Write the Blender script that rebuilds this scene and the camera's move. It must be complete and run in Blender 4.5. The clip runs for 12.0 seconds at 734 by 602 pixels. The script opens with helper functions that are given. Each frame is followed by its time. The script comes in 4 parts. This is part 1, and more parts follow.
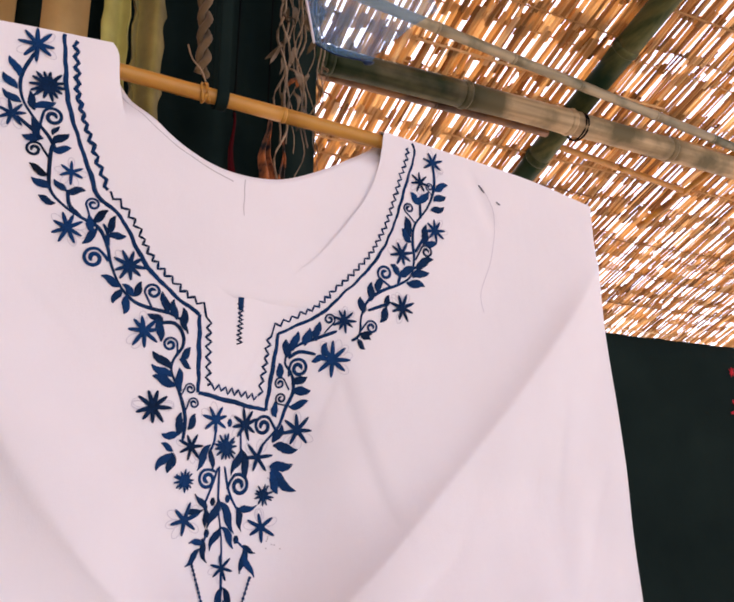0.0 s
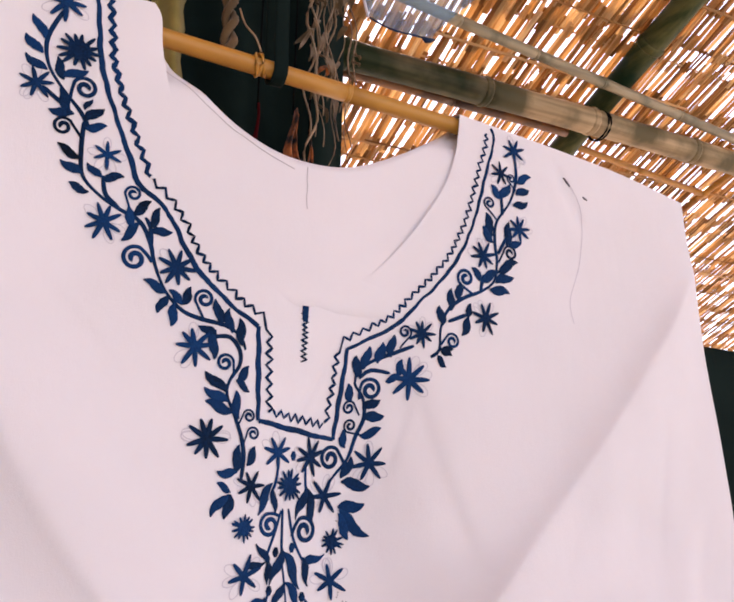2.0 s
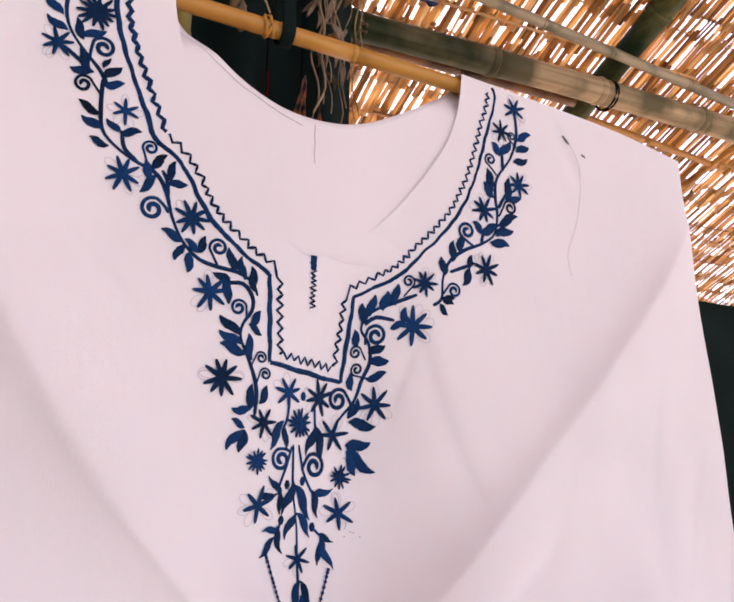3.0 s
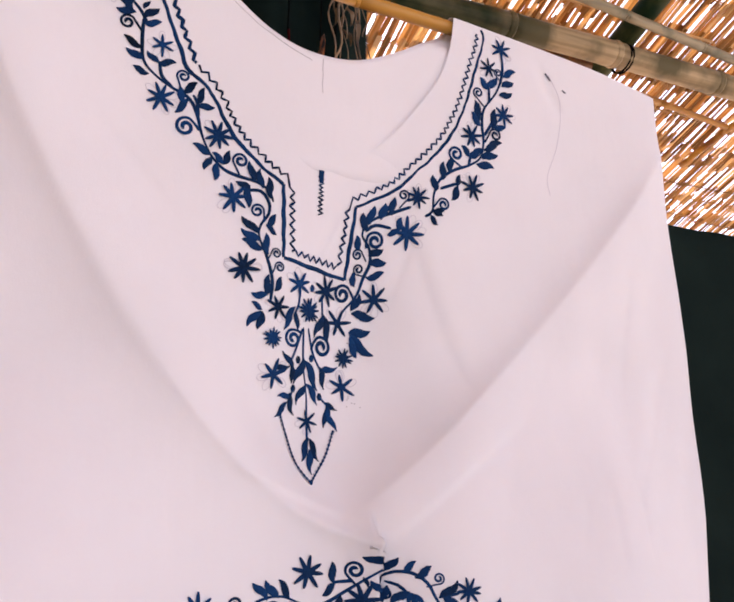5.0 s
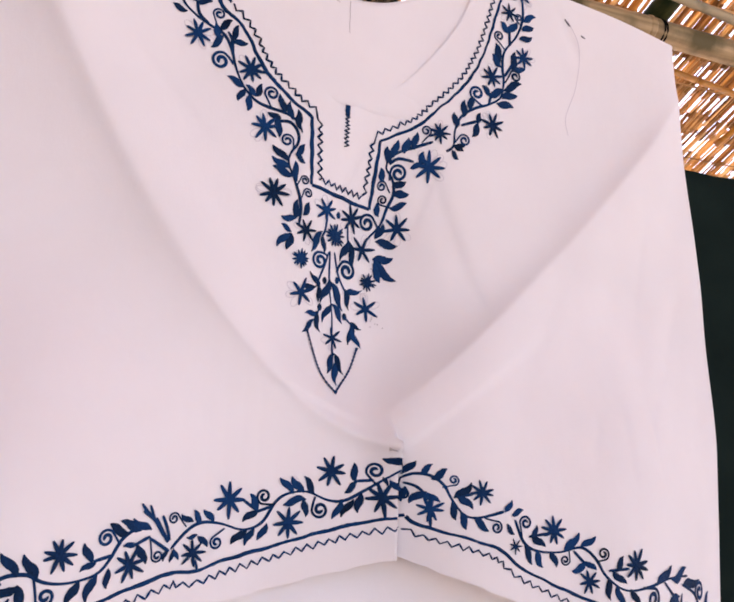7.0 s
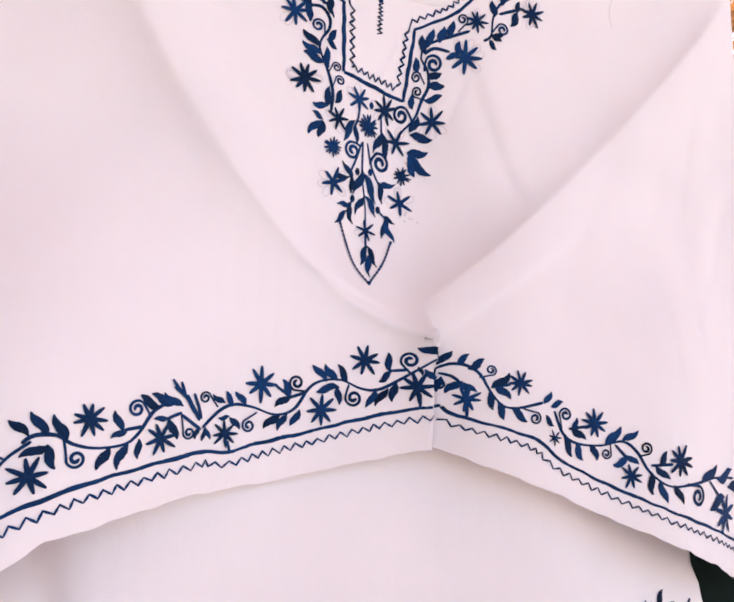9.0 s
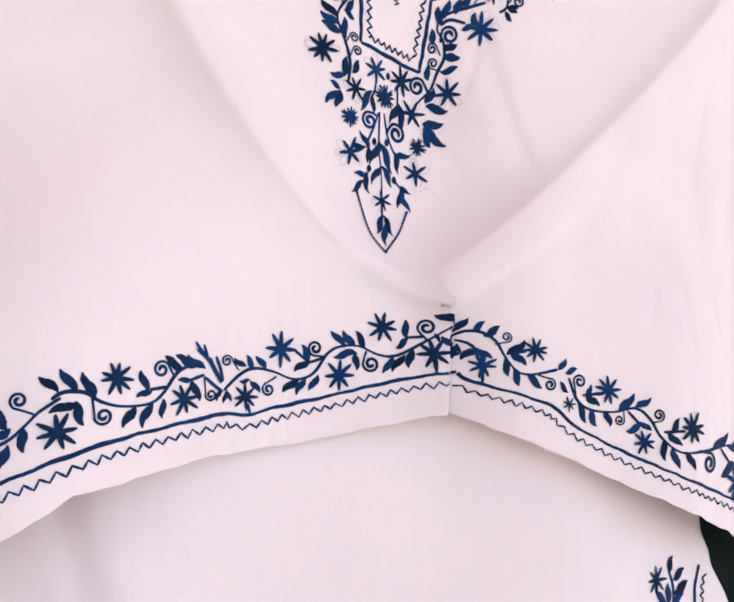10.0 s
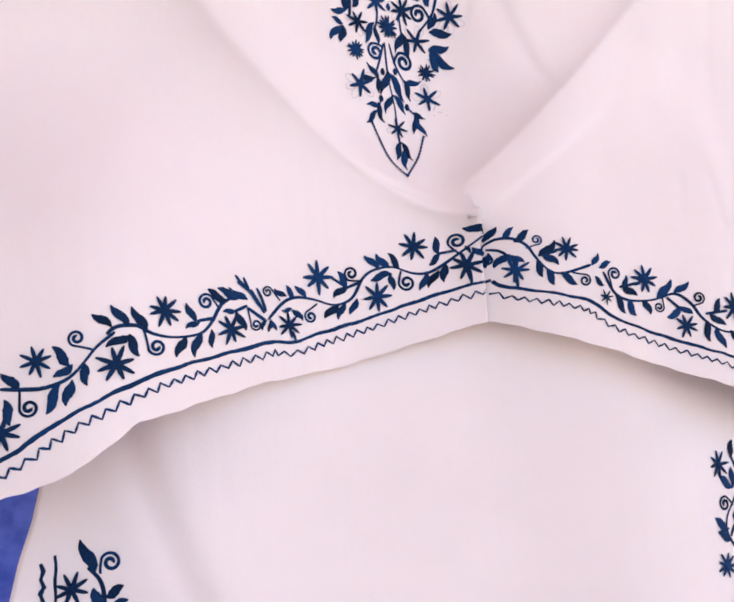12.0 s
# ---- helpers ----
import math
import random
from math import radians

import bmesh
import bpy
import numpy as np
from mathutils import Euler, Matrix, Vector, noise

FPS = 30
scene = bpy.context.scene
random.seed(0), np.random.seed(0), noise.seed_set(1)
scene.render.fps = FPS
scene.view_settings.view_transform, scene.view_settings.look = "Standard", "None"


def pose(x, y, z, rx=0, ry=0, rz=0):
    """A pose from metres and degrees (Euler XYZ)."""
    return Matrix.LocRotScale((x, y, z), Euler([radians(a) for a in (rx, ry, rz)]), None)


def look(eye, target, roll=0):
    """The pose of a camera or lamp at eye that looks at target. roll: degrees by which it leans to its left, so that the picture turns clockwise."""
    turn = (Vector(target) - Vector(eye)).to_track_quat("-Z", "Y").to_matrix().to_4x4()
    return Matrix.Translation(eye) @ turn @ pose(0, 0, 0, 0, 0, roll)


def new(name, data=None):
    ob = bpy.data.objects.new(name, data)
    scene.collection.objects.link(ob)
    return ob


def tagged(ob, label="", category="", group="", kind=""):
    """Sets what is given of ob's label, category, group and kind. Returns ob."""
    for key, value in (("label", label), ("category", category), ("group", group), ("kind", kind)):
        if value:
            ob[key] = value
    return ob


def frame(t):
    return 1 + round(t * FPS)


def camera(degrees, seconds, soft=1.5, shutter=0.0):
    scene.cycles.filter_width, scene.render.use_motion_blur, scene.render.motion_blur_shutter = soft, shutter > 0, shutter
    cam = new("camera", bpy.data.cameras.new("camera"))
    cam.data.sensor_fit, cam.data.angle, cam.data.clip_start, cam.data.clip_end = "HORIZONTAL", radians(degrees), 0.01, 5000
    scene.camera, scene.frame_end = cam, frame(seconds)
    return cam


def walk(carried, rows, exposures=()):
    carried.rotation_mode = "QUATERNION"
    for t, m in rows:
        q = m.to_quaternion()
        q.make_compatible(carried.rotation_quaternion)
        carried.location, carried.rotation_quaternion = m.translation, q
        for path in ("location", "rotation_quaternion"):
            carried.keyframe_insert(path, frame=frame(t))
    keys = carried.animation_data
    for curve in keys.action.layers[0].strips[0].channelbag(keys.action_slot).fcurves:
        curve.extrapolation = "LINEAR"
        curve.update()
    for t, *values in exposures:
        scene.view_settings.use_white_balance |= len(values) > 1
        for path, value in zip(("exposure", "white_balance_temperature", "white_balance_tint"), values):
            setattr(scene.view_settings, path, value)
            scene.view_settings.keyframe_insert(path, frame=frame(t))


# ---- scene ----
cam = camera(49.5, 12.0, soft=2.0)
METRES, EYE, TILT, LEAN, TURN = 0.46, 1.45, 15.0, 0.0, -26.5
ROWS = [
    (0.0, 0.0, 0.0, 0.0, 0.0, 0.0, 0.0),
    (0.5, -0.0159, 0.0726, 0.0452, -0.56, -0.54, -0.01),
    (1.0, -0.0473, 0.1417, 0.0402, -0.17, -0.45, 0.03),
    (1.5, -0.103, 0.1935, 0.0041, 0.02, -0.32, -0.09),
    (2.0, -0.12, 0.1831, 0.007, -0.68, 0.28, -0.23),
    (2.5, -0.1178, 0.1528, -0.0061, -0.28, -0.38, 0.17),
    (3.0, -0.1146, 0.1297, -0.0287, 0.03, -1.38, -0.0),
    (4.8, -0.0778, -0.0488, -0.1086, 1.37, -2.79, -0.2),
    (5.0, -0.0709, -0.056, -0.1295, 2.05, -3.02, -0.03),
    (5.5, -0.07, -0.0918, -0.1405, 2.23, -2.7, -0.13),
    (6.0, -0.0634, -0.1157, -0.1796, 2.74, -3.6, -0.43),
    (6.5, -0.0674, -0.1381, -0.1926, 3.22, -3.31, -0.63),
    (6.7, -0.0605, -0.1386, -0.2100, 3.85, -3.30, -0.50),
    (8.3, -0.0420, -0.1105, -0.2891, 5.57, -5.30, -0.31),
    (8.5, -0.0473, -0.1093, -0.3091, 5.8, -5.42, -0.27),
    (9.0, -0.0517, -0.1113, -0.3471, 6.92, -5.93, 0.03),
    (9.5, -0.0444, -0.1207, -0.3692, 7.59, -5.58, -0.05),
    (10.0, -0.0697, -0.1307, -0.3721, 7.15, -6.91, -0.12),
    (10.5, -0.0867, -0.1256, -0.3993, 7.27, -7.51, 0.15),
    (11.0, -0.0529, -0.1459, -0.4278, 8.38, -7.76, 0.87),
    (11.5, -0.0541, -0.1589, -0.4456, 8.32, -7.67, 3.27),
    (12.0, -0.0538, -0.1705, -0.4578, 9.37, -7.77, 7.82),
]
walk(cam, [(t, pose(0, 0, EYE, TILT, LEAN, TURN) @ pose(METRES * x, METRES * y, METRES * z, 90 + pitch, roll, yaw)) for t, x, y, z, yaw, pitch, roll in ROWS],
     exposures=[(0.0, 1.63, 7640, 28.5), (6.7, 1.63, 7640, 28.5), (8.3, 1.84, 7560, 27.5), (12.0, 1.87, 7560, 27.5)])

# ---- daylight ----
world = bpy.data.worlds.new("sky")
scene.world = world
world.use_nodes = True
wn = world.node_tree.nodes
sky = wn.new("ShaderNodeTexSky")
sky.sky_type, sky.sun_disc = "NISHITA", False
sky.sun_elevation, sky.sun_rotation = radians(52), radians(20)
wn["Background"].inputs["Strength"].default_value = 0.15
world.node_tree.links.new(sky.outputs["Color"], wn["Background"].inputs["Color"])
sun = new("sun", bpy.data.lights.new("sun", "SUN"))
sun.data.energy, sun.data.angle, sun.data.color = 4.0, radians(0.6), (1.0, 0.95, 0.87)
sun.matrix_world = look((math.sin(radians(20)) * 0.6, math.cos(radians(20)) * 0.6, 0.79), (0, 0, 0))


# ---- materials ----
def material(name, base, rough=0.8, metal=0.0):
    m = bpy.data.materials.new(name)
    m.use_nodes = True
    n, l = m.node_tree.nodes, m.node_tree.links
    b = n["Principled BSDF"]
    b.inputs["Base Color"].default_value = (*base, 1)
    b.inputs["Roughness"].default_value, b.inputs["Metallic"].default_value = rough, metal
    return m, n, l, b


def ramp(n, l, src, stops):
    r = n.new("ShaderNodeValToRGB")
    e = r.color_ramp.elements
    while len(e) < len(stops):
        e.new(0.5)
    for el, (p, c) in zip(e, stops):
        el.position, el.color = p, (*c, 1)
    l.new(src, r.inputs["Fac"])
    return r.outputs["Color"]


def noise_tex(n, l, scale, detail=4, vec=None, stretch=None):
    t = n.new("ShaderNodeTexNoise")
    t.inputs["Scale"].default_value, t.inputs["Detail"].default_value = scale, detail
    c = n.new("ShaderNodeTexCoord")
    src = c.outputs["Object"]
    if stretch:
        mp = n.new("ShaderNodeMapping")
        mp.inputs["Scale"].default_value = stretch
        l.new(src, mp.inputs["Vector"])
        src = mp.outputs["Vector"]
    l.new(src, t.inputs["Vector"])
    return t.outputs["Fac"]


def bump(n, l, b, src, strength, dist):
    k = n.new("ShaderNodeBump")
    k.inputs["Strength"].default_value, k.inputs["Distance"].default_value = strength, dist
    l.new(src, k.inputs["Height"])
    l.new(k.outputs["Normal"], b.inputs["Normal"])
    return k


def cotton(name, c0, c1, weave=2600.0, soft=0.9, glow=0.0, gloss=0.25, sheen=0.1, wrinkle=0.0, blotch=14, edge=(0.3, 0.7)):
    m, n, l, b = material(name, c0, soft)
    l.new(ramp(n, l, noise_tex(n, l, blotch, 5), [(edge[0], c0), (edge[1], c1)]), b.inputs["Base Color"])
    wx, wz = noise_tex(n, l, 1.0, 2, stretch=(weave, weave, weave * 0.12)), noise_tex(n, l, 1.0, 2, stretch=(weave * 0.12, weave, weave))
    add = n.new("ShaderNodeMath")
    add.operation = "ADD"
    l.new(wx, add.inputs[0]), l.new(wz, add.inputs[1])
    crease = noise_tex(n, l, 38, 4)
    mix = n.new("ShaderNodeMath")
    mix.operation = "MULTIPLY_ADD"
    mix.inputs[1].default_value = 6.0
    l.new(crease, mix.inputs[0]), l.new(add.outputs[0], mix.inputs[2])
    fine = bump(n, l, b, mix.outputs[0], 0.25, 0.0004)
    if wrinkle:
        w = n.new("ShaderNodeBump")
        w.inputs["Strength"].default_value, w.inputs["Distance"].default_value = wrinkle, 0.006
        l.new(noise_tex(n, l, 1.0, 5, stretch=(16, 16, 6)), w.inputs["Height"])
        l.new(w.outputs["Normal"], fine.inputs["Normal"])
    b.inputs["Sheen Weight"].default_value, b.inputs["Specular IOR Level"].default_value = sheen, gloss
    if glow:
        tr = n.new("ShaderNodeBsdfTranslucent")
        tr.inputs["Color"].default_value = (*c1, 1)
        mx = n.new("ShaderNodeMixShader")
        mx.inputs[0].default_value = glow
        l.new(b.outputs[0], mx.inputs[1]), l.new(tr.outputs[0], mx.inputs[2])
        l.new(mx.outputs[0], n["Material Output"].inputs["Surface"])
    return m


def thread(name, c0, c1):
    m, n, l, b = material(name, c0, 0.55)
    oi = n.new("ShaderNodeObjectInfo")
    fine, broad = noise_tex(n, l, 900, 3), noise_tex(n, l, 45, 2)
    both = n.new("ShaderNodeMix")
    both.data_type = "FLOAT"
    both.inputs[0].default_value = 0.5
    l.new(fine, both.inputs[2]), l.new(broad, both.inputs[3])
    grain = both.outputs[0]
    mixv = n.new("ShaderNodeMath")
    mixv.operation = "MULTIPLY_ADD"
    mixv.inputs[1].default_value = 0.75
    half = n.new("ShaderNodeMath")
    half.operation = "MULTIPLY"
    half.inputs[1].default_value = 0.25
    l.new(oi.outputs["Random"], half.inputs[0])
    l.new(grain, mixv.inputs[0]), l.new(half.outputs[0], mixv.inputs[2])
    l.new(ramp(n, l, mixv.outputs[0], [(0.27, c0), (0.70, c1)]), b.inputs["Base Color"])
    bump(n, l, b, noise_tex(n, l, 1.0, 2, stretch=(2500, 2500, 700)), 0.7, 0.0004)
    b.inputs["Specular IOR Level"].default_value = 0.06
    return m


def bamboo(name, c0, c1, dark, axis=0, moss=9.0, green_span=None, gloss=0.5):
    m, n, l, b = material(name, c0, 0.45)
    b.inputs["Specular IOR Level"].default_value = gloss
    st = [60.0, 60.0, 60.0]
    st[axis] = 3.0
    grain = ramp(n, l, noise_tex(n, l, 1.0, 6, stretch=st), [(0.3, c0), (0.65, c1)])
    spots = ramp(n, l, noise_tex(n, l, moss, 5), [(0.50, (0, 0, 0)), (0.64, (1, 1, 1))])
    mx = n.new("ShaderNodeMix")
    mx.data_type = "RGBA"
    l.new(spots, mx.inputs[0]), l.new(grain, mx.inputs[6])
    mx.inputs[7].default_value = (*dark, 1)
    out = mx.outputs[2]
    if green_span:
        # dark green at low x, turning to the brown grain along X
        c = n.new("ShaderNodeTexCoord")
        sx = n.new("ShaderNodeSeparateXYZ")
        rg = n.new("ShaderNodeMapRange")
        rg.inputs["From Min"].default_value, rg.inputs["From Max"].default_value = green_span[0], green_span[1]
        l.new(c.outputs["Object"], sx.inputs[0]), l.new(sx.outputs["X"], rg.inputs["Value"])
        wob = n.new("ShaderNodeMath")
        wob.operation = "MULTIPLY_ADD"
        wob.inputs[1].default_value = 0.7
        l.new(noise_tex(n, l, 7, 4), wob.inputs[0]), l.new(rg.outputs[0], wob.inputs[2])
        fm = n.new("ShaderNodeMix")
        fm.data_type = "RGBA"
        l.new(ramp(n, l, wob.outputs[0], [(0.3, (0, 0, 0)), (0.95, (1, 1, 1))]), fm.inputs[0])
        l.new(ramp(n, l, noise_tex(n, l, 1.0, 5, stretch=st), [(0.35, (0.003, 0.010, 0.003)), (0.7, (0.020, 0.030, 0.009))]), fm.inputs[6])
        l.new(out, fm.inputs[7])
        out = fm.outputs[2]
    l.new(out, b.inputs["Base Color"])
    bump(n, l, b, noise_tex(n, l, 1.0, 4, stretch=st), 0.3, 0.001)
    return m


WHITE = cotton("white_cotton", (0.80, 0.765, 0.775), (0.84, 0.80, 0.81), glow=0.12, wrinkle=0.22)
NAVY = thread("navy_thread", (0.0010, 0.005, 0.012), (0.0012, 0.040, 0.138))
BASTE = material("grey_basting_thread", (0.09, 0.085, 0.10), 0.8)[0]
GREYMARK = material("grey_seam_and_shade", (0.46, 0.42, 0.43), 0.9)[0]
PENCIL = material("pencil_trace", (0.62, 0.58, 0.62), 0.9)[0]
BLACKGREEN = cotton("dark_green_cotton", (0.0048, 0.0105, 0.0094), (0.0082, 0.0162, 0.0140), weave=1500, gloss=0.04, sheen=0.0)
BLUE = cotton("blue_cotton", (0.035, 0.085, 0.47), (0.12, 0.21, 0.74), weave=1500, blotch=45, edge=(0.36, 0.64))
NAVYCLOTH = cotton("navy_cotton", (0.004, 0.014, 0.035), (0.010, 0.032, 0.085), weave=1500)
RED = thread("red_thread", (0.30, 0.01, 0.02), (0.5, 0.02, 0.03))
BLACK = cotton("black_cotton", (0.003, 0.003, 0.004), (0.006, 0.006, 0.006), weave=1500, gloss=0.04, sheen=0.0)
GOLD = cotton("gold_brown_cotton", (0.30, 0.17, 0.055), (0.42, 0.26, 0.10), weave=900)
OLIVE = cotton("olive_cotton", (0.19, 0.155, 0.030), (0.40, 0.35, 0.095), weave=900)
RUST = cotton("rust_cotton", (0.012, 0.006, 0.004), (0.42, 0.12, 0.035), weave=900, blotch=48, edge=(0.40, 0.58))
BRAID = cotton("brown_braid", (0.06, 0.036, 0.016), (0.17, 0.10, 0.045), weave=700)
DARKRED = cotton("dark_red_cotton", (0.03, 0.003, 0.004), (0.075, 0.006, 0.008), weave=1200, gloss=0.04, sheen=0.0)
OCHRE = cotton("ochre_cotton", (0.13, 0.095, 0.022), (0.33, 0.25, 0.070), weave=900)
TAN = bamboo("dry_twig", (0.15, 0.085, 0.042), (0.34, 0.22, 0.125), (0.07, 0.035, 0.018), 2)
UNDERSHADE = bamboo("purlin_undershade", (0.13, 0.052, 0.018), (0.26, 0.115, 0.040), (0.06, 0.025, 0.01), 0)
ROD = bamboo("yellow_bamboo", (0.36, 0.145, 0.016), (0.50, 0.235, 0.035), (0.22, 0.07, 0.01), 0)
POLE = bamboo("grey_bamboo", (0.15, 0.125, 0.075), (0.30, 0.245, 0.15), (0.07, 0.07, 0.035), 0)
# the brown is lightened: sky glare on the purlin is put into its colour
PURLIN = bamboo("weathered_bamboo", (0.22, 0.155, 0.085), (0.44, 0.32, 0.19), (0.10, 0.082, 0.042), 0, 6.0, (0.90, 1.25), 0.12)
RAFTER = bamboo("green_brown_bamboo", (0.024, 0.040, 0.014), (0.090, 0.092, 0.034), (0.007, 0.024, 0.011), 1, 5.0, None, 0.12)
POLY, _n, _l, _b = material("pale_blue_polythene", (0.14, 0.40, 0.80), 0.5)
_tp, _px = _n.new("ShaderNodeBsdfTransparent"), _n.new("ShaderNodeMixShader")
_tp.inputs["Color"].default_value = (0.66, 0.85, 1.0, 1)
_px.inputs[0].default_value = 0.32
_pt, _pm = _n.new("ShaderNodeBsdfTranslucent"), _n.new("ShaderNodeMixShader")
_pt.inputs["Color"].default_value = (0.18, 0.52, 0.95, 1)
_pm.inputs[0].default_value = 0.6
_l.new(_b.outputs[0], _pm.inputs[1]), _l.new(_pt.outputs[0], _pm.inputs[2])
_l.new(_tp.outputs[0], _px.inputs[1]), _l.new(_pm.outputs[0], _px.inputs[2])
_l.new(_px.outputs[0], _n["Material Output"].inputs["Surface"])
bump(_n, _l, _b, noise_tex(_n, _l, 25, 4), 0.6, 0.004)
STEEL = material("steel_pin", (0.6, 0.6, 0.62), 0.3, 1.0)[0]
# unseen ground, made this pale to bounce light up onto the tunic
SAND, _n, _l, _b = material("sandy_ground", (0.5, 0.44, 0.37), 0.95)
_l.new(ramp(_n, _l, noise_tex(_n, _l, 3, 8), [(0.3, (0.42, 0.37, 0.31)), (0.7, (0.58, 0.53, 0.46))]), _b.inputs["Base Color"])
bump(_n, _l, _b, noise_tex(_n, _l, 60, 6), 0.5, 0.01)

# split reeds: each island its own brown, light shines through
REED, _n, _l, _b = material("split_reed", (0.4, 0.2, 0.08), 0.6)
_g = _n.new("ShaderNodeNewGeometry")
_c = ramp(_n, _l, _g.outputs["Random Per Island"], [(0.0, (0.26, 0.120, 0.038)), (0.3, (0.48, 0.265, 0.092)), (0.7, (0.65, 0.42, 0.185)), (1.0, (0.79, 0.61, 0.37))])
_l.new(_c, _b.inputs["Base Color"])
_tr = _n.new("ShaderNodeBsdfTranslucent")
_l.new(_c, _tr.inputs["Color"])
_mx = _n.new("ShaderNodeMixShader")
_mx.inputs[0].default_value = 0.48
_l.new(_b.outputs[0], _mx.inputs[1]), _l.new(_tr.outputs[0], _mx.inputs[2])
_l.new(_mx.outputs[0], _n["Material Output"].inputs["Surface"])
bump(_n, _l, _b, noise_tex(_n, _l, 1.0, 4, stretch=(200, 6, 6)), 0.4, 0.002)


# ---- mesh helpers ----
def mesh_object(name, verts, faces, mat, parent=None, label="", flat=False):
    me = bpy.data.meshes.new(name)
    me.from_pydata([tuple(v) for v in verts], [], faces)
    me.materials.append(mat)
    if not flat:
        me.shade_smooth()
    ob = new(name, me)
    if parent:
        ob.parent = parent
    if label:
        tagged(ob, label)
    return ob


def part(name, bm, mat, parent, label=""):
    me = bpy.data.meshes.new(name)
    bm.to_mesh(me)
    bm.free()
    me.materials.append(mat)
    me.shade_smooth()
    ob = new(name, me)
    if parent:
        ob.parent = parent
    if label:
        tagged(ob, label)
    return ob


def thing(name, label, category, group="", kind=""):
    return tagged(new(name), label, category, group, kind)


def solid(ob, t, offset=0.0):
    s = ob.modifiers.new("thickness", "SOLIDIFY")
    s.thickness, s.offset = t, offset
    return ob


def grid(name, cols, mat, parent=None, label=""):
    """A sheet from columns of points, all of one length."""
    h = len(cols[0])
    verts = [p for c in cols for p in c]
    faces = [(i * h + j, (i + 1) * h + j, (i + 1) * h + j + 1, i * h + j + 1) for i in range(len(cols) - 1) for j in range(h - 1)]
    return mesh_object(name, verts, faces, mat, parent, label)


def tube(pts, radii, sides=12, cap=True):
    """Vertices and faces of a round bar along points."""
    verts, faces = [], []
    pts = [Vector(p) for p in pts]
    for i, p in enumerate(pts):
        d = (pts[min(i + 1, len(pts) - 1)] - pts[max(i - 1, 0)]).normalized()
        a = d.orthogonal().normalized() if abs(d.z) > 0.95 else d.cross(Vector((0, 0, 1))).normalized()
        b = d.cross(a)
        for k in range(sides):
            w = math.tau * k / sides
            verts.append(p + (a * math.cos(w) + b * math.sin(w)) * radii[i])
    for i in range(len(pts) - 1):
        for k in range(sides):
            q = (k + 1) % sides
            faces.append((i * sides + k, i * sides + q, (i + 1) * sides + q, (i + 1) * sides + k))
    if cap:
        faces.append(tuple(range(sides))[::-1])
        faces.append(tuple((len(pts) - 1) * sides + k for k in range(sides)))
    return verts, faces


def glide(pts, step):
    """A smooth row of points through the given ones (Catmull-Rom)."""
    out = []
    for i in range(len(pts) - 1):
        p = [pts[max(i - 1, 0)], pts[i], pts[i + 1], pts[min(i + 2, len(pts) - 1)]]
        n = max(2, int(math.dist(p[1], p[2]) / step))
        for k in range(n):
            t = k / n
            out.append(tuple(0.5 * (2 * p[1][a] + (p[2][a] - p[0][a]) * t + (2 * p[0][a] - 5 * p[1][a] + 4 * p[2][a] - p[3][a]) * t * t
                                    + (3 * p[1][a] - p[0][a] - 3 * p[2][a] + p[3][a]) * t ** 3) for a in range(len(p[0]))))
    out.append(tuple(pts[-1]))
    return out


# the hanging cloth: y as a function of x and z
def smooth(a, b, v):
    k = min(1.0, max(0.0, (v - a) / (b - a)))
    return k * k * (3 - 2 * k)


def lerp_row(v, row):
    """Value along a row of (place, value) pairs."""
    for (a, p), (b, q) in zip(row, row[1:]):
        if v <= b:
            return p + (q - p) * max(0.0, (v - a) / (b - a))
    return row[-1][1]


def eased_row(v, row, span):
    """The same, rounded off over a span."""
    return sum(w * lerp_row(v + span * o, row) for o, w in ((-1, 0.07), (-0.66, 0.13), (-0.33, 0.19), (0, 0.22), (0.33, 0.19), (0.66, 0.13), (1, 0.07)))


FLARE = [(-0.16, 0.075), (-0.07, 0.095), (-0.035, 0.098), (0.035, 0.034), (0.085, 0.010), (0.15, 0.018),
         (0.23, 0.047), (0.29, 0.048), (0.36, 0.064), (0.43, 0.030), (0.48, 0.0)]


def drag(x, z, x0, z0, x1, z1):
    """Distance across, and share along, the line of a drag fold."""
    dx, dz = x1 - x0, z1 - z0
    n = math.hypot(dx, dz)
    return ((x - x0) * dz - (z - z0) * dx) / n, ((x - x0) * dx + (z - z0) * dz) / (n * n)


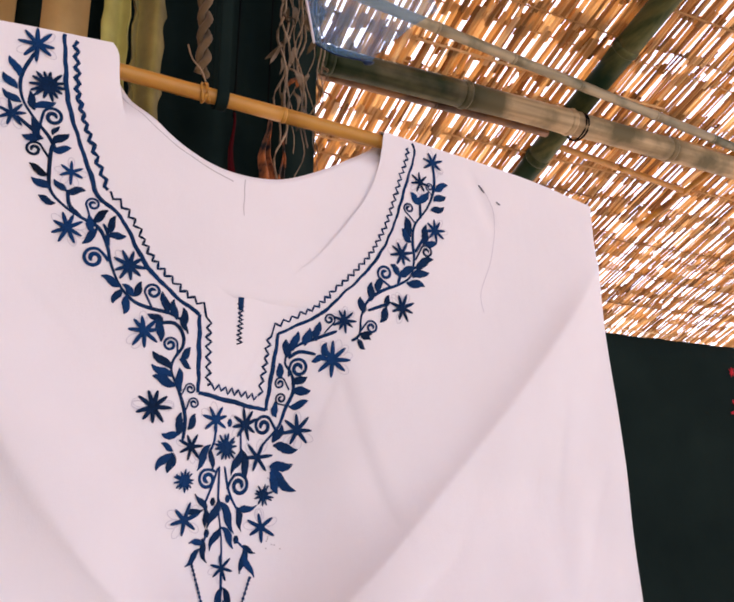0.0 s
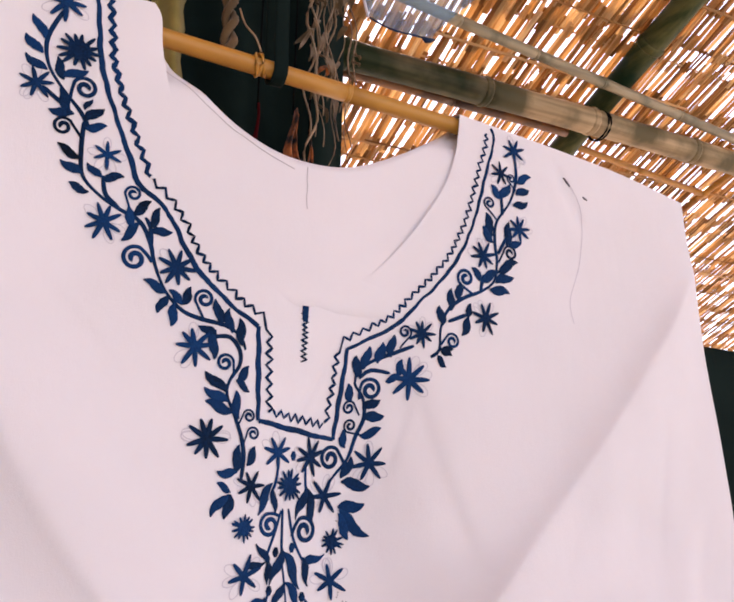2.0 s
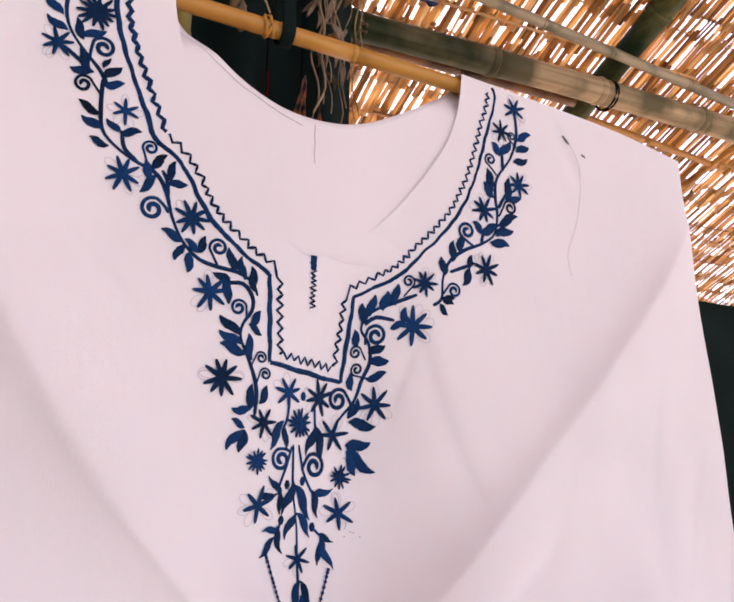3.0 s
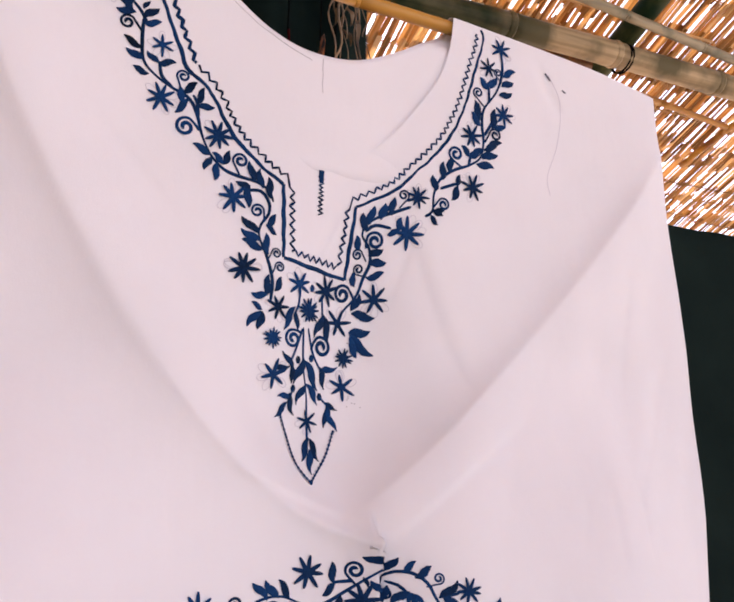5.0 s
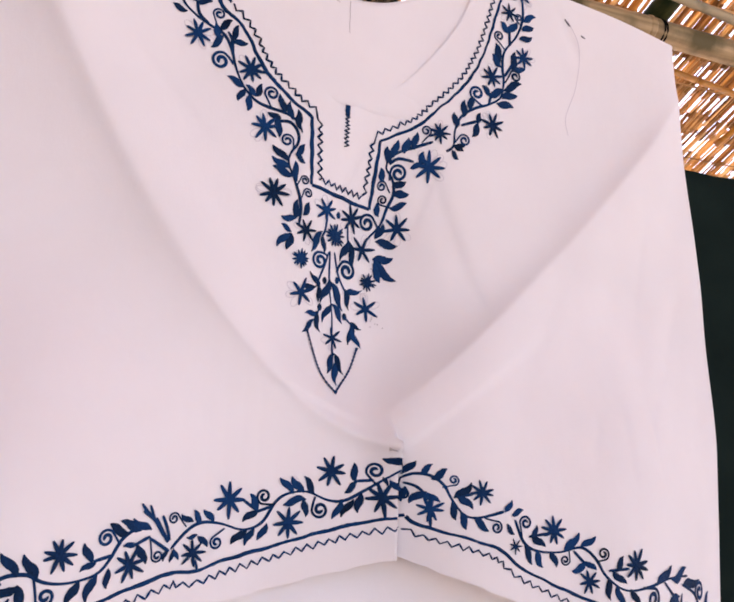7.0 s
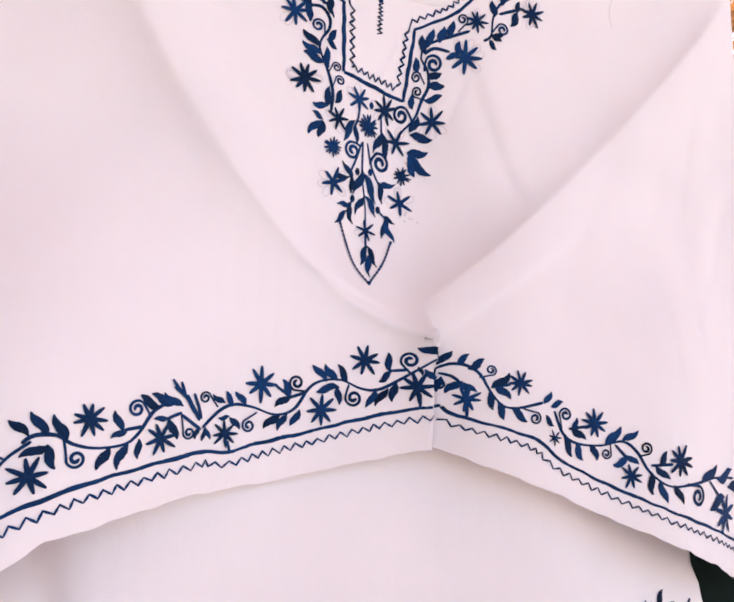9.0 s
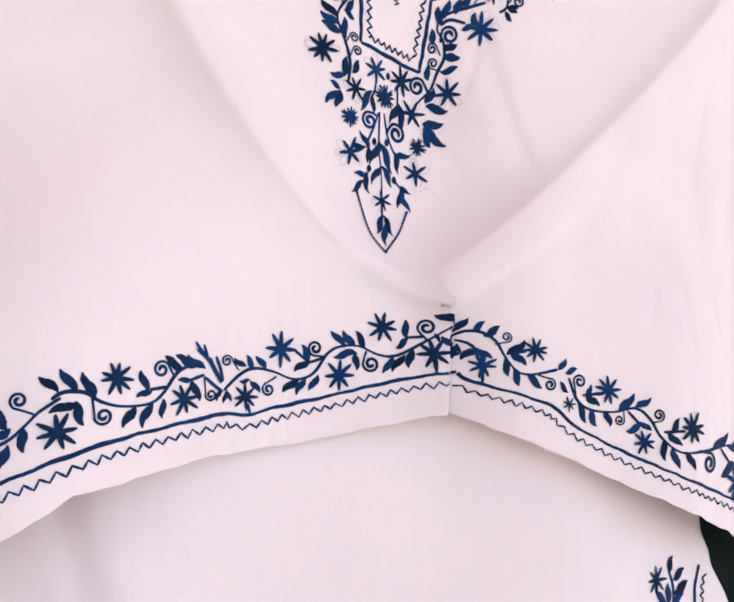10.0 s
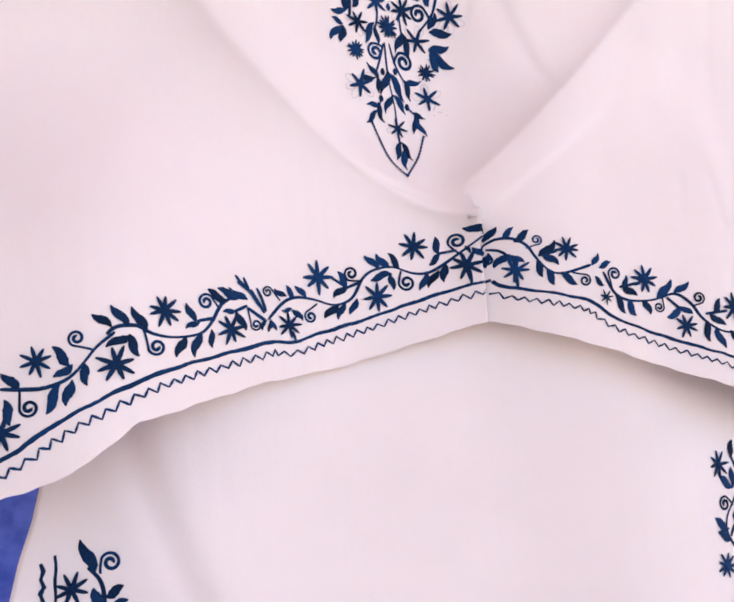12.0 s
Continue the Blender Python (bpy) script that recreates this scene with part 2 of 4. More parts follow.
CREASES = [(0.196, 1.341, 0.300, 1.415, 0.0016, 0.009), (0.112, 1.377, 0.178, 1.350, 0.0019, 0.006), (0.460, 1.475, 0.433, 1.408, 0.0012, 0.010), (0.424, 1.396, 0.404, 1.366, 0.0012, 0.008), (0.404, 1.366, 0.401, 1.331, 0.0011, 0.007),
           (0.372, 1.372, 0.363, 1.324, 0.0012, 0.008), (0.338, 1.481, 0.275, 1.365, 0.0016, 0.020), (0.229, 1.545, 0.262, 1.452, 0.0019, 0.014),
           (0.419, 1.523, 0.410, 1.458, 0.0010, 0.010), (0.345, 1.364, 0.333, 1.337, 0.0010, 0.007), (0.169, 1.558, 0.155, 1.527, 0.0010, 0.006),
           (0.225, 1.539, 0.213, 1.500, 0.0012, 0.008), (0.345, 1.713, 0.362, 1.680, 0.0012, 0.008), (0.007, 1.594, 0.044, 1.555, 0.0008, 0.010)]


FLAP = [(1.24, 0.1860), (1.29, 0.1862), (1.334, 0.1885), (1.351, 0.1850)]


def cloth_y(x, z):
    top = 1.475 - 0.075 * math.exp(-((x - 0.155) / 0.06) ** 2)
    y = 0.498 - eased_row(x, FLARE, 0.035) * smooth(top, 1.285, z)
    # hollow below the neck's notch
    y += 0.024 * math.exp(-((x - 0.187) / 0.045) ** 2 - ((z - 1.488) / 0.078) ** 2)
    y += 0.010 * math.exp(-((x - 0.150) / 0.050) ** 2 - ((z - 1.420) / 0.036) ** 2)
    # a fold drawn from the far shoulder to the pin: steep above, easy below
    v = x - 0.174
    if -0.012 < v < 0.32:
        d = (z - 1.3575 - 0.735 * v - 0.952 * v * v) / math.hypot(1, 0.735 + 1.904 * v)
        k = smooth(-0.012, 0.030, v) * smooth(0.32, 0.25, v)
        y -= k * 0.0135 * (math.exp(-d / 0.013) if d > 0 else math.exp(-(d / 0.06) ** 2))
    # its bent fellow from the other shoulder: easy above, steep below, narrower and crisper towards the pin
    c = x - lerp_row(z, FLAP)
    u = max(0.0, 0.183 - x)
    if u < 0.34 and x < 0.21:
        d = (1.341 + 0.25 * u + 3.9 * u * u - z) / math.hypot(1, 0.25 + 7.8 * u)
        k = smooth(0.34, 0.24, u)
        if c > 0:
            k *= smooth(0.206, 0.184, x) * smooth(1.350, 1.366, z)
        free = smooth(0.02, 0.12, u)
        y -= k * (0.0125 + 0.0050 * free) * (math.exp(-d / (0.009 + 0.016 * free)) if d > 0 else math.exp(-(d / (0.017 + 0.028 * free)) ** 2))
    # the cloth tucked back beside the pin: the near flap lies over it
    if 0 < c < 0.08:
        y += 0.015 * (math.exp(-c / 0.020) - 0.0183) * smooth(1.352, 1.320, z)
    d = math.hypot((x - 0.186) * 1.4, z - 1.343)
    y -= 0.003 * math.exp(-(d / 0.012) ** 2)
    y += 0.0014 * math.sin(x * 31 + 2.0 * z) * smooth(1.5, 1.3, z)
    # soft upright creases towards the side
    q = smooth(0.30, 0.40, x) * smooth(1.62, 1.5, z)
    y += q * (0.0006 * math.sin(x * 105 + z * 16) + 0.0007 * math.sin(x * 61 - z * 33 + 1) + 0.0005 * math.sin(x * 163 - z * 41) * math.sin(z * 19))
    # slight creases, crisper on one side
    for x0, z0, x1, z1, deep, wide in CREASES:
        d, s = drag(x, z, x0, z0, x1, z1)
        if -0.4 < s < 1.4 and abs(d) < 3 * wide:
            y += deep * math.exp(-(d / (wide if d > 0 else 0.45 * wide)) ** 2) * smooth(-0.4, 0.2, s) * smooth(1.4, 0.8, s)
    return y


# ---- ground and roof ----
def sheet(name, x0, x1, y0, y1, z, nx, ny, mat, rough):
    return grid(name, [[(x0 + (x1 - x0) * i / nx, y0 + (y1 - y0) * j / ny, z + rough * noise.noise((i * 0.4, j * 0.4, 1))) for j in range(ny + 1)] for i in range(nx + 1)], mat)


tagged(sheet("ground", -400, 400, -400, 400, 0, 40, 40, SAND, 0.0), "pale trodden sandy ground", "ground", kind="structure")

SLOPE = radians(22)


def roof_point(x, along, lift=0.0):
    """along: metres up the slope, towards the open front, from the purlin."""
    return (x, 1.5 - along * math.cos(SLOPE) - lift * -math.sin(SLOPE), 2.50 + along * math.sin(SLOPE) + lift * math.cos(SLOPE))


def reed_mat():
    """Courses of split reeds with gaps, tied across by thin withies."""
    rng = random.Random(5)
    verts, faces = [], []

    def strip(x0, a0, x1, a1, w, lift, thick, across=False):
        base = len(verts)
        for x, a in ((x0, a0), (x1, a1)):
            for u, h in ((0, 0), (w * 0.5, -thick), (w, 0), (w * 0.5, thick)):
                verts.append(roof_point(x, a + u, lift + h) if across else roof_point(x + u, a, lift + h))
        faces.extend((base + k, base + (k + 1) % 4, base + 4 + (k + 1) % 4, base + 4 + k) for k in range(4))
        faces.extend([(base, base + 3, base + 2, base + 1), (base + 4, base + 5, base + 6, base + 7)])

    course, along_ = 0, -2.6
    while along_ < 2.6:
        height = rng.uniform(0.055, 0.115)
        x = -1.6 + rng.uniform(0, 0.02)
        while x < 3.9:
            w = rng.uniform(0.006, 0.017)
            slant = rng.uniform(-0.006, 0.006)
            strip(x, along_ - rng.uniform(0.002, 0.030), x + slant, along_ + height + rng.uniform(0.0, 0.032), w, rng.uniform(0.0, 0.02), rng.uniform(0.002, 0.004))
            # loose stretches show daylight between the reeds, tight ones overlap
            loose = 0.35 - 0.20 * smooth(0.2, 0.7, along_) + 0.75 * noise.noise((x * 2.7, along_ * 4.2, 3)) + 0.30 * noise.noise((x * 0.5, course * 7.3, 9)) + 0.10 * smooth(1.2, 2.0, x)
            x += w + (rng.uniform(0.0022, 0.0062) if rng.random() < loose else rng.uniform(-0.005, -0.001))
        x = -1.6
        while x < 3.9:
            step = rng.uniform(0.3, 0.9)
            o = rng.uniform(-0.012, 0.012)
            strip(x, along_ + o, x + step, along_ + o + rng.uniform(-0.01, 0.01), rng.uniform(0.004, 0.008), rng.choice((-0.004, 0.012)), 0.0025, True)
            x += step * 0.95
        along_ += height
        course += 1
    ob = mesh_object("reed_mat", verts, faces, REED, flat=True)
    return tagged(ob, "orange-brown split reed matting of a roof, daylight through gaps", "reed mat", kind="stuff")


reed_mat()
# unseen cover, added so that daylight comes in lower from the front
tagged(solid(grid("added_roof_cover", [[roof_point(-1.6 + 5.5 * i / 12, 2.5 + 2.2 * j / 8, 0.03) for j in range(9)] for i in range(13)], REED), 0.06, 1), "unseen brown cover added to cut daylight from above", "roof", kind="structure")
# unseen sheet, added to block part of the light from the left
tagged(solid(grid("added_side_screen", [[(-1.55, -1.1 + 4.7 * i / 12, 3.3 * j / 8) for j in range(9)] for i in range(13)], GOLD), 0.04, 1), "unseen brown sheet added to hold back light from the left", "wall", kind="structure")


def bamboo_pole(name, a, b, r, mat, label, nodes=0.32, seed=1, group=""):
    """A culm of joints between swollen node rings."""
    rng = random.Random(seed)
    a, b = Vector(a), Vector(b)
    length = (b - a).length
    ob = tagged(new(name), label, "bamboo pole", group)

    def point(s):
        return a.lerp(b, s / length) + Vector((0, 0, 0.25 * r * math.sin(s * 2.1 + seed)))

    cuts, s = [0.0], rng.uniform(0.3, 1.0) * nodes
    while s < length - 0.03:
        cuts.append(s)
        s += nodes * rng.uniform(0.85, 1.15)
    cuts.append(length)
    for p, q in zip(cuts, cuts[1:]):
        n = max(6, int((q - p) / 0.03))
        ss = [p + (q - p) * i / n for i in range(n + 1)]
        v, f = tube([point(t) for t in ss], [r * (1 + 0.05 * (2 * abs(i / n - 0.5)) ** 4 + 0.012 * math.sin(t * 17)) for i, t in enumerate(ss)], 14)
        mesh_object("culm_joint", v, f, mat, ob)
    for p in cuts[1:-1]:
        w = 0.35 * r
        ss = [p + w * k for k in (-1, -0.6, -0.25, 0, 0.25, 0.6, 1)]
        v, f = tube([point(t) for t in ss], [r * k for k in (1.03, 1.09, 1.14, 1.08, 1.14, 1.09, 1.03)], 14)
        mesh_object("node_ring", v, f, mat, ob)
    return ob


bamboo_pole("bamboo_purlin", (-1.43, 1.4325, 2.417), (3.72, 1.4325, 2.417), 0.0315, PURLIN, "thick grey-brown bamboo purlin under a reed roof", 0.34, 2, "roof poles")
bamboo_pole("bamboo_rafter", roof_point(1.344, -1.6, -0.040), roof_point(1.344, 1.5, -0.036), 0.032, RAFTER, "mossy brown bamboo rafter crossing a purlin", 0.36, 5, "roof poles")
bamboo_pole("bamboo_rafter", roof_point(3.1, -1.6, -0.035), roof_point(3.1, 1.5, -0.03), 0.032, RAFTER, "mossy brown bamboo rafter under reed matting", 0.36, 8, "roof poles")
bamboo_pole("bamboo_lath", (-0.3, 1.215, 2.520), (2.2, 1.4143, 2.4423), 0.012, POLE, "thin pale bamboo lath across a rafter", 0.25, 3, "roof poles")
# a rust-brown bar stands in for the shade along the purlin's underside
bamboo_pole("bamboo_lath", (-0.58, 1.50, 2.426), (1.28, 1.505, 2.421), 0.011, UNDERSHADE, "thin rust-brown bar for the shade under a bamboo purlin", 0.3, 4, "roof poles")
bamboo_pole("bamboo_lath", (1.36, 1.575, 2.440), (1.93, 1.625, 2.420), 0.009, ROD, "thin orange stick below a bamboo purlin", 0.3, 6, "roof poles")
bamboo_pole("bamboo_lath", (1.88, 1.79, 2.352), (1.97, 1.30, 2.545), 0.010, ROD, "thin tan stick along reed matting", 0.3, 7, "roof poles")


def lashing():
    """Turns of cord where rafter and purlin cross."""
    pts = []
    for i in range(34):
        a = math.tau * i / 15
        pts.append((1.318 + 0.006 * math.sin(i * 0.37) + i * 0.0003, 1.4325 + 0.036 * math.cos(a), 2.418 + 0.037 * math.sin(a)))
    v, f = tube(pts, [0.0024] * len(pts), 6)
    tagged(mesh_object("lashing_cord", v, f, BLACK), "dark cord lashing bamboo poles together", "cord")


lashing()

# ---- the white tunic ----
CX, CZ = 0.155, 1.5
tunic = thing("embroidered_tunic", "white cotton tunic with navy embroidery hanging on a bamboo rod", "tunic")

SIDE = [(1.15, 0.322), (1.28, 0.330), (1.35, 0.333), (1.487, 0.330), (1.578, 0.325), (1.607, 0.321), (1.672, 0.314), (1.712, 0.312)]
TOP_LEFT = [(-0.16, 1.727), (-0.08, 1.744), (-0.011, 1.752), (0.058, 1.756)]
TOP_RIGHT = [(0.263, 1.737), (0.351, 1.729), (0.411, 1.722), (0.467, 1.711)]
NECK = [(0.058, 1.756), (0.0625, 1.748), (0.065, 1.725), (0.075, 1.688), (0.098, 1.643), (0.128, 1.606), (0.153, 1.590), (0.183, 1.605), (0.212, 1.631), (0.245, 1.675), (0.258, 1.706), (0.263, 1.737)]
HEM = [(-0.20, 1.165), (-0.099, 1.195), (-0.068, 1.203), (-0.035, 1.225), (0.033, 1.241), (0.091, 1.249), (0.19, 1.271), (0.203, 1.266), (0.265, 1.244), (0.299, 1.230), (0.349, 1.212), (0.393, 1.196), (0.44, 1.176), (0.51, 1.140)]


def along(row, v):
    for (a, p), (b, q) in zip(row, row[1:]):
        if v <= b:
            return p + (q - p) * max(0.0, (v - a) / (b - a))
    return row[-1][1]


def front_top():
    """The upper edge of the front: shoulder, neckline, shoulder."""
    return glide(TOP_LEFT, 0.0025)[:-1] + glide(NECK, 0.0025)[:-1] + glide(TOP_RIGHT, 0.0025)


def front_panel():
    cols, rows = [], 210
    for x, zt in front_top():
        s = (x - CX) / along(SIDE, zt)
        xb = CX + s * along(SIDE, 1.2)
        zb = along(HEM, xb)
        col = []
        for j in range(rows + 1):
            z = zb + (zt - zb) * j / rows
            k = smooth(zt, zt - 0.25, z)
            xx = x + (CX + s * along(SIDE, z) - x) * k
            col.append((xx, cloth_y(xx, z), z))
        # the hem lies on the place its own x asks for
        zb2 = along(HEM, col[0][0]) + 0.0004 * math.sin(x * 190 + 30 * x * x) + 0.0003 * math.sin(x * 430 + 1)
        for j in range(12):
            xx, _, z = col[j]
            z += (zb2 - zb) * (1 - j / 12)
            col[j] = (xx, cloth_y(xx, z), z)
        cols.append(col)
    ob = solid(grid("front_panel", cols, WHITE, tunic, "white cotton front panel with soft drag folds"), 0.0004, -1)
    ob.modifiers[0].use_rim = False
    return ob


front_panel()

BACK_Y = 0.516
BACK_NECK = [(0.058, 1.756), (0.066, 1.738), (0.088, 1.710), (0.115, 1.690), (0.145, 1.680), (0.182, 1.682), (0.222, 1.701), (0.250, 1.721), (0.268, 1.736)]


def back_y(x, z):
    """Close behind the front's neckline below the rod, behind the rod above it, further back lower down."""
    near = 0.0160 * smooth(1.730, 1.705, z) * smooth(1.560, 1.595, z)
    return BACK_Y - near + 0.022 * smooth(1.595, 1.55, z)


def back_panel():
    cols = []
    for x, zt in glide(TOP_LEFT, 0.004)[:-1] + glide(BACK_NECK, 0.004)[:-1] + glide([(0.268, 1.736)] + TOP_RIGHT[1:], 0.004):
        s = (x - CX) / 0.312
        cols.append([(x + 0.02 * s * smooth(1.7, 1.3, z), back_y(x, z), z) for z in [1.42 + (zt - 1.42) * j / 60 for j in range(61)]])
    return solid(grid("back_panel", cols, WHITE, tunic, "inside of the white cotton back"), 0.0007, -1)


back_panel()


def shoulder(row, name="shoulder"):
    cols = []
    for x, z in glide(row, 0.004):
        cols.append([(x, 0.4985 + 0.0172 * j / 8, z + 0.0035 * math.sin(math.pi * j / 8)) for j in range(9)])
    return solid(grid(name, cols, WHITE, tunic, "white cotton folded over the rod"), 0.0006, -1)


shoulder(TOP_LEFT), shoulder(TOP_RIGHT)


LOW_FLARE = [(-0.16, 0.0), (-0.09, 0.002), (-0.05, 0.012), (-0.01, 0.030), (0.03, 0.021), (0.085, 0.006), (0.20, 0.003), (0.25, 0.021), (0.29, 0.029), (0.32, 0.024), (0.34, 0.017), (0.37, 0.008), (0.40, 0.002), (0.43, 0.0)]


def lower_y(x, z):
    y = 0.499 - eased_row(x, LOW_FLARE, 0.04)
    # one soft crease on the slant
    c = x + 0.045 - (1.22 - z) * 0.34
    return y + 0.003 * math.exp(-(c / 0.011) ** 2) - 0.0015 * math.exp(-((c - 0.02) / 0.016) ** 2) + 0.003 * math.sin(x * 23 + 1) * smooth(1.3, 1.1, z)


LOW_LEFT = [(0.90, -0.135), (1.13, -0.111), (1.153, -0.105), (1.175, -0.097), (1.195, -0.092), (1.40, -0.09)]
LOW_RIGHT = [(0.90, 0.47), (1.13, 0.437), (1.146, 0.430), (1.165, 0.418), (1.176, 0.416), (1.190, 0.409), (1.209, 0.407), (1.40, 0.402)]


def lower_panel():
    zs = [0.92 + 0.38 * j / 120 for j in range(121)]
    cols = []
    for i in range(161):
        s = i / 160
        cols.append([(along(LOW_LEFT, z) * (1 - s) + along(LOW_RIGHT, z) * s,) + (0,) + (z,) for z in zs])
    cols = [[(x, lower_y(x, z), z) for x, _, z in c] for c in cols]
    return solid(grid("lower_panel", cols, WHITE, tunic, "white cotton lower layer below the embroidered hem"), 0.0007, -1)


lower_panel()


# ---- embroidery ----
def stitch(verts, faces, line, widths, on, raise_=0.0004, base_lift=0.0003):
    """A raised band of thread along a line in the cloth's plane."""
    n, base = len(line), len(verts)
    for i, (x, z) in enumerate(line):
        a, b = line[max(i - 1, 0)], line[min(i + 1, n - 1)]
        dx, dz = b[0] - a[0], b[1] - a[1]
        d = math.hypot(dx, dz) or 1.0
        nx, nz, w = -dz / d, dx / d, widths[i] / 2
        for k, h in ((-1, 0.0001), (-0.55, 0.8), (0.55, 0.8), (1, 0.0001)):
            px, pz = x + nx * w * k, z + nz * w * k
            verts.append((px, on(px, pz) - base_lift - h * raise_, pz))
    for i in range(n - 1):
        for k in range(3):
            p = base + i * 4 + k
            faces.append((p, p + 4, p + 5, p + 1))


def at(p):
    return CX + p[0] / 1000, CZ + p[1] / 1000


def worked(name, strokes, on, parent, mat=None, label="", raise_=0.0004, lift=0.0003):
    verts, faces = [], []
    for i, (line, widths) in enumerate(strokes):
        stitch(verts, faces, line, widths, on, raise_, lift + 0.00004 * i)
    return mesh_object(name, verts, faces, mat or NAVY, parent, label)


LEAF = (0.16, 0.42, 0.74, 0.93, 1.0, 1.0, 0.94, 0.84, 0.66, 0.40, 0.08)


def leaf_stroke(a, b, fat, bend, rng, belly=0.72):
    (x0, z0), (x1, z1) = a, b
    dx, dz = x1 - x0, z1 - z0
    d = math.hypot(dx, dz)
    line, widths, hook = [], [], rng.choice((-0.05, 0.05))
    for i in range(11):
        s = i / 10
        o = bend * d * math.sin(math.pi * s) * 0.5 + hook * d * math.sin(math.tau * s)
        line.append((x0 + dx * s - dz / d * o, z0 + dz * s + dx / d * o))
        full = LEAF[i] if belly < 0.9 else math.sin(math.pi * s ** belly) * (1.05 - 0.3 * s)
        widths.append(max(0.0007, min(fat * d, 0.0060) * 1.12 * full * (1 + 0.1 * rng.uniform(-1, 1))))
    return line, widths


def flower_strokes(x, z, r, n, rng):
    out, turn = [], rng.uniform(0, 6.28)
    for k in range(n):
        a = turn + math.tau * k / n + rng.uniform(-0.13, 0.13)
        length, fat = r * rng.uniform(0.88, 1.1), (0.235 if n < 10 else 0.20) * r
        line, widths = [], []
        for i in range(7):
            s = i / 6
            line.append((x + math.cos(a) * length * s, z + math.sin(a) * length * s))
            widths.append(fat * ((0.8, 1.0, 1.1, 1.1, 1.0, 0.8, 0.4)[i] if n < 10 else (1.0, 1.0, 1.0, 1.05, 1.1, 0.95, 0.5)[i]))
        out.append((line, widths))
    core = r * (0.30 if n < 10 else 0.56)
    for k in range(3):
        a = math.tau * k / 6 + turn
        out.append(([(x + math.cos(a) * core * s, z + math.sin(a) * core * s) for s in (-1, -0.6, 0, 0.6, 1)], [core * 0.5, core * 1.1, core * 1.3, core * 1.1, core * 0.5]))
    return out


def scroll_stroke(x, z, r, tx, tz):
    """A curl that winds out from its eye and runs on to the stem."""
    t_end = math.atan2(tz - z, tx - x)
    turns = 1.45
    if abs(tx - x) > 1.5 * abs(tz - z):
        hand = 1 if tx > x else -1
    else:
        hand = -1 if tz < z else 1
    hand, r = (-hand, -r) if r < 0 else (hand, r)
    line, widths = [], []
    for i in range(40):
        s = i / 39
        a = t_end + hand * (math.radians(75) + math.tau * turns * (1 - s))
        q = r * (0.16 + 0.84 * s ** 0.9)
        line.append((x + q * math.cos(a), z + q * math.sin(a)))
        widths.append(r * (0.46 - 0.16 * s))
    last = line[-1]
    for i in range(1, 7):
        s = i / 6
        mx, mz = x + r * 1.15 * math.cos(t_end + hand * 0.5), z + r * 1.15 * math.sin(t_end + hand * 0.5)
        line.append(((1 - s) ** 2 * last[0] + 2 * s * (1 - s) * mx + s * s * tx, (1 - s) ** 2 * last[1] + 2 * s * (1 - s) * mz + s * s * tz))
        widths.append(r * 0.28)
    return line, widths


def vine(label, stems, leaves, flowers, scrolls, on=cloth_y, seed=0, stem_w=0.0023, slim=1.0, belly=0.72):
    rng = random.Random(seed)
    strokes = []
    for s in stems:
        line = glide([at(p) for p in s], 0.0025)
        strokes.append((line, [stem_w * (0.9 + 0.2 * math.sin(i * 0.3)) * (0.7 if i in (0, len(line) - 1) else 1) for i in range(len(line))]))
    v = worked("embroidered_vine", strokes, on, tunic, label=label)
    for x0, z0, x1, z1 in leaves:
        a, b = at((x0, z0)), at((x1, z1))
        a, b = (a[0] - (b[0] - a[0]) * 0.07, a[1] - (b[1] - a[1]) * 0.07), (a[0] + (b[0] - a[0]) * 1.06, a[1] + (b[1] - a[1]) * 1.06)
        fat = slim * (0.44 if math.dist(a, b) < 0.013 else 0.37)
        worked("leaf", [leaf_stroke(a, b, fat, rng.uniform(-0.18, 0.18), rng, belly)], on, v, lift=0.00045 + 0.0002 * rng.random())
    for x, z, r, n in flowers:
        cx, cz = at((x, z))
        worked("flower", flower_strokes(cx, cz, r / 1000, n, rng), on, v, lift=0.0007)
    for x, z, r, tx, tz in scrolls:
        worked("scroll", [scroll_stroke(*at((x, z)), r / 1000, *at((tx, tz)))], on, v, lift=0.0005)
    return v


LEFT_YOKE_STEMS = [
    [(-144, 235), (-150, 217), (-148, 202), (-140, 190), (-130, 179), (-125, 170)],
    [(-128, 174), (-128, 158), (-126, 144), (-117, 135), (-106, 129), (-98, 126), (-93, 121), (-89, 112), (-87, 104), (-83, 94), (-78, 86), (-70, 79), (-60, 76), (-47, 74), (-38, 69), (-35, 62)],
    [(-54, 67), (-44, 68), (-38, 61), (-38, 53), (-43, 45), (-44, 37), (-39, 26), (-35, 16), (-33, 6), (-34, -6)],
    [(-116, 146), (-114, 136), (-107, 130)],
    [(-93, 127), (-90, 122), (-89, 112)],
    [(-150, 189), (-143, 184), (-136, 179)],
]
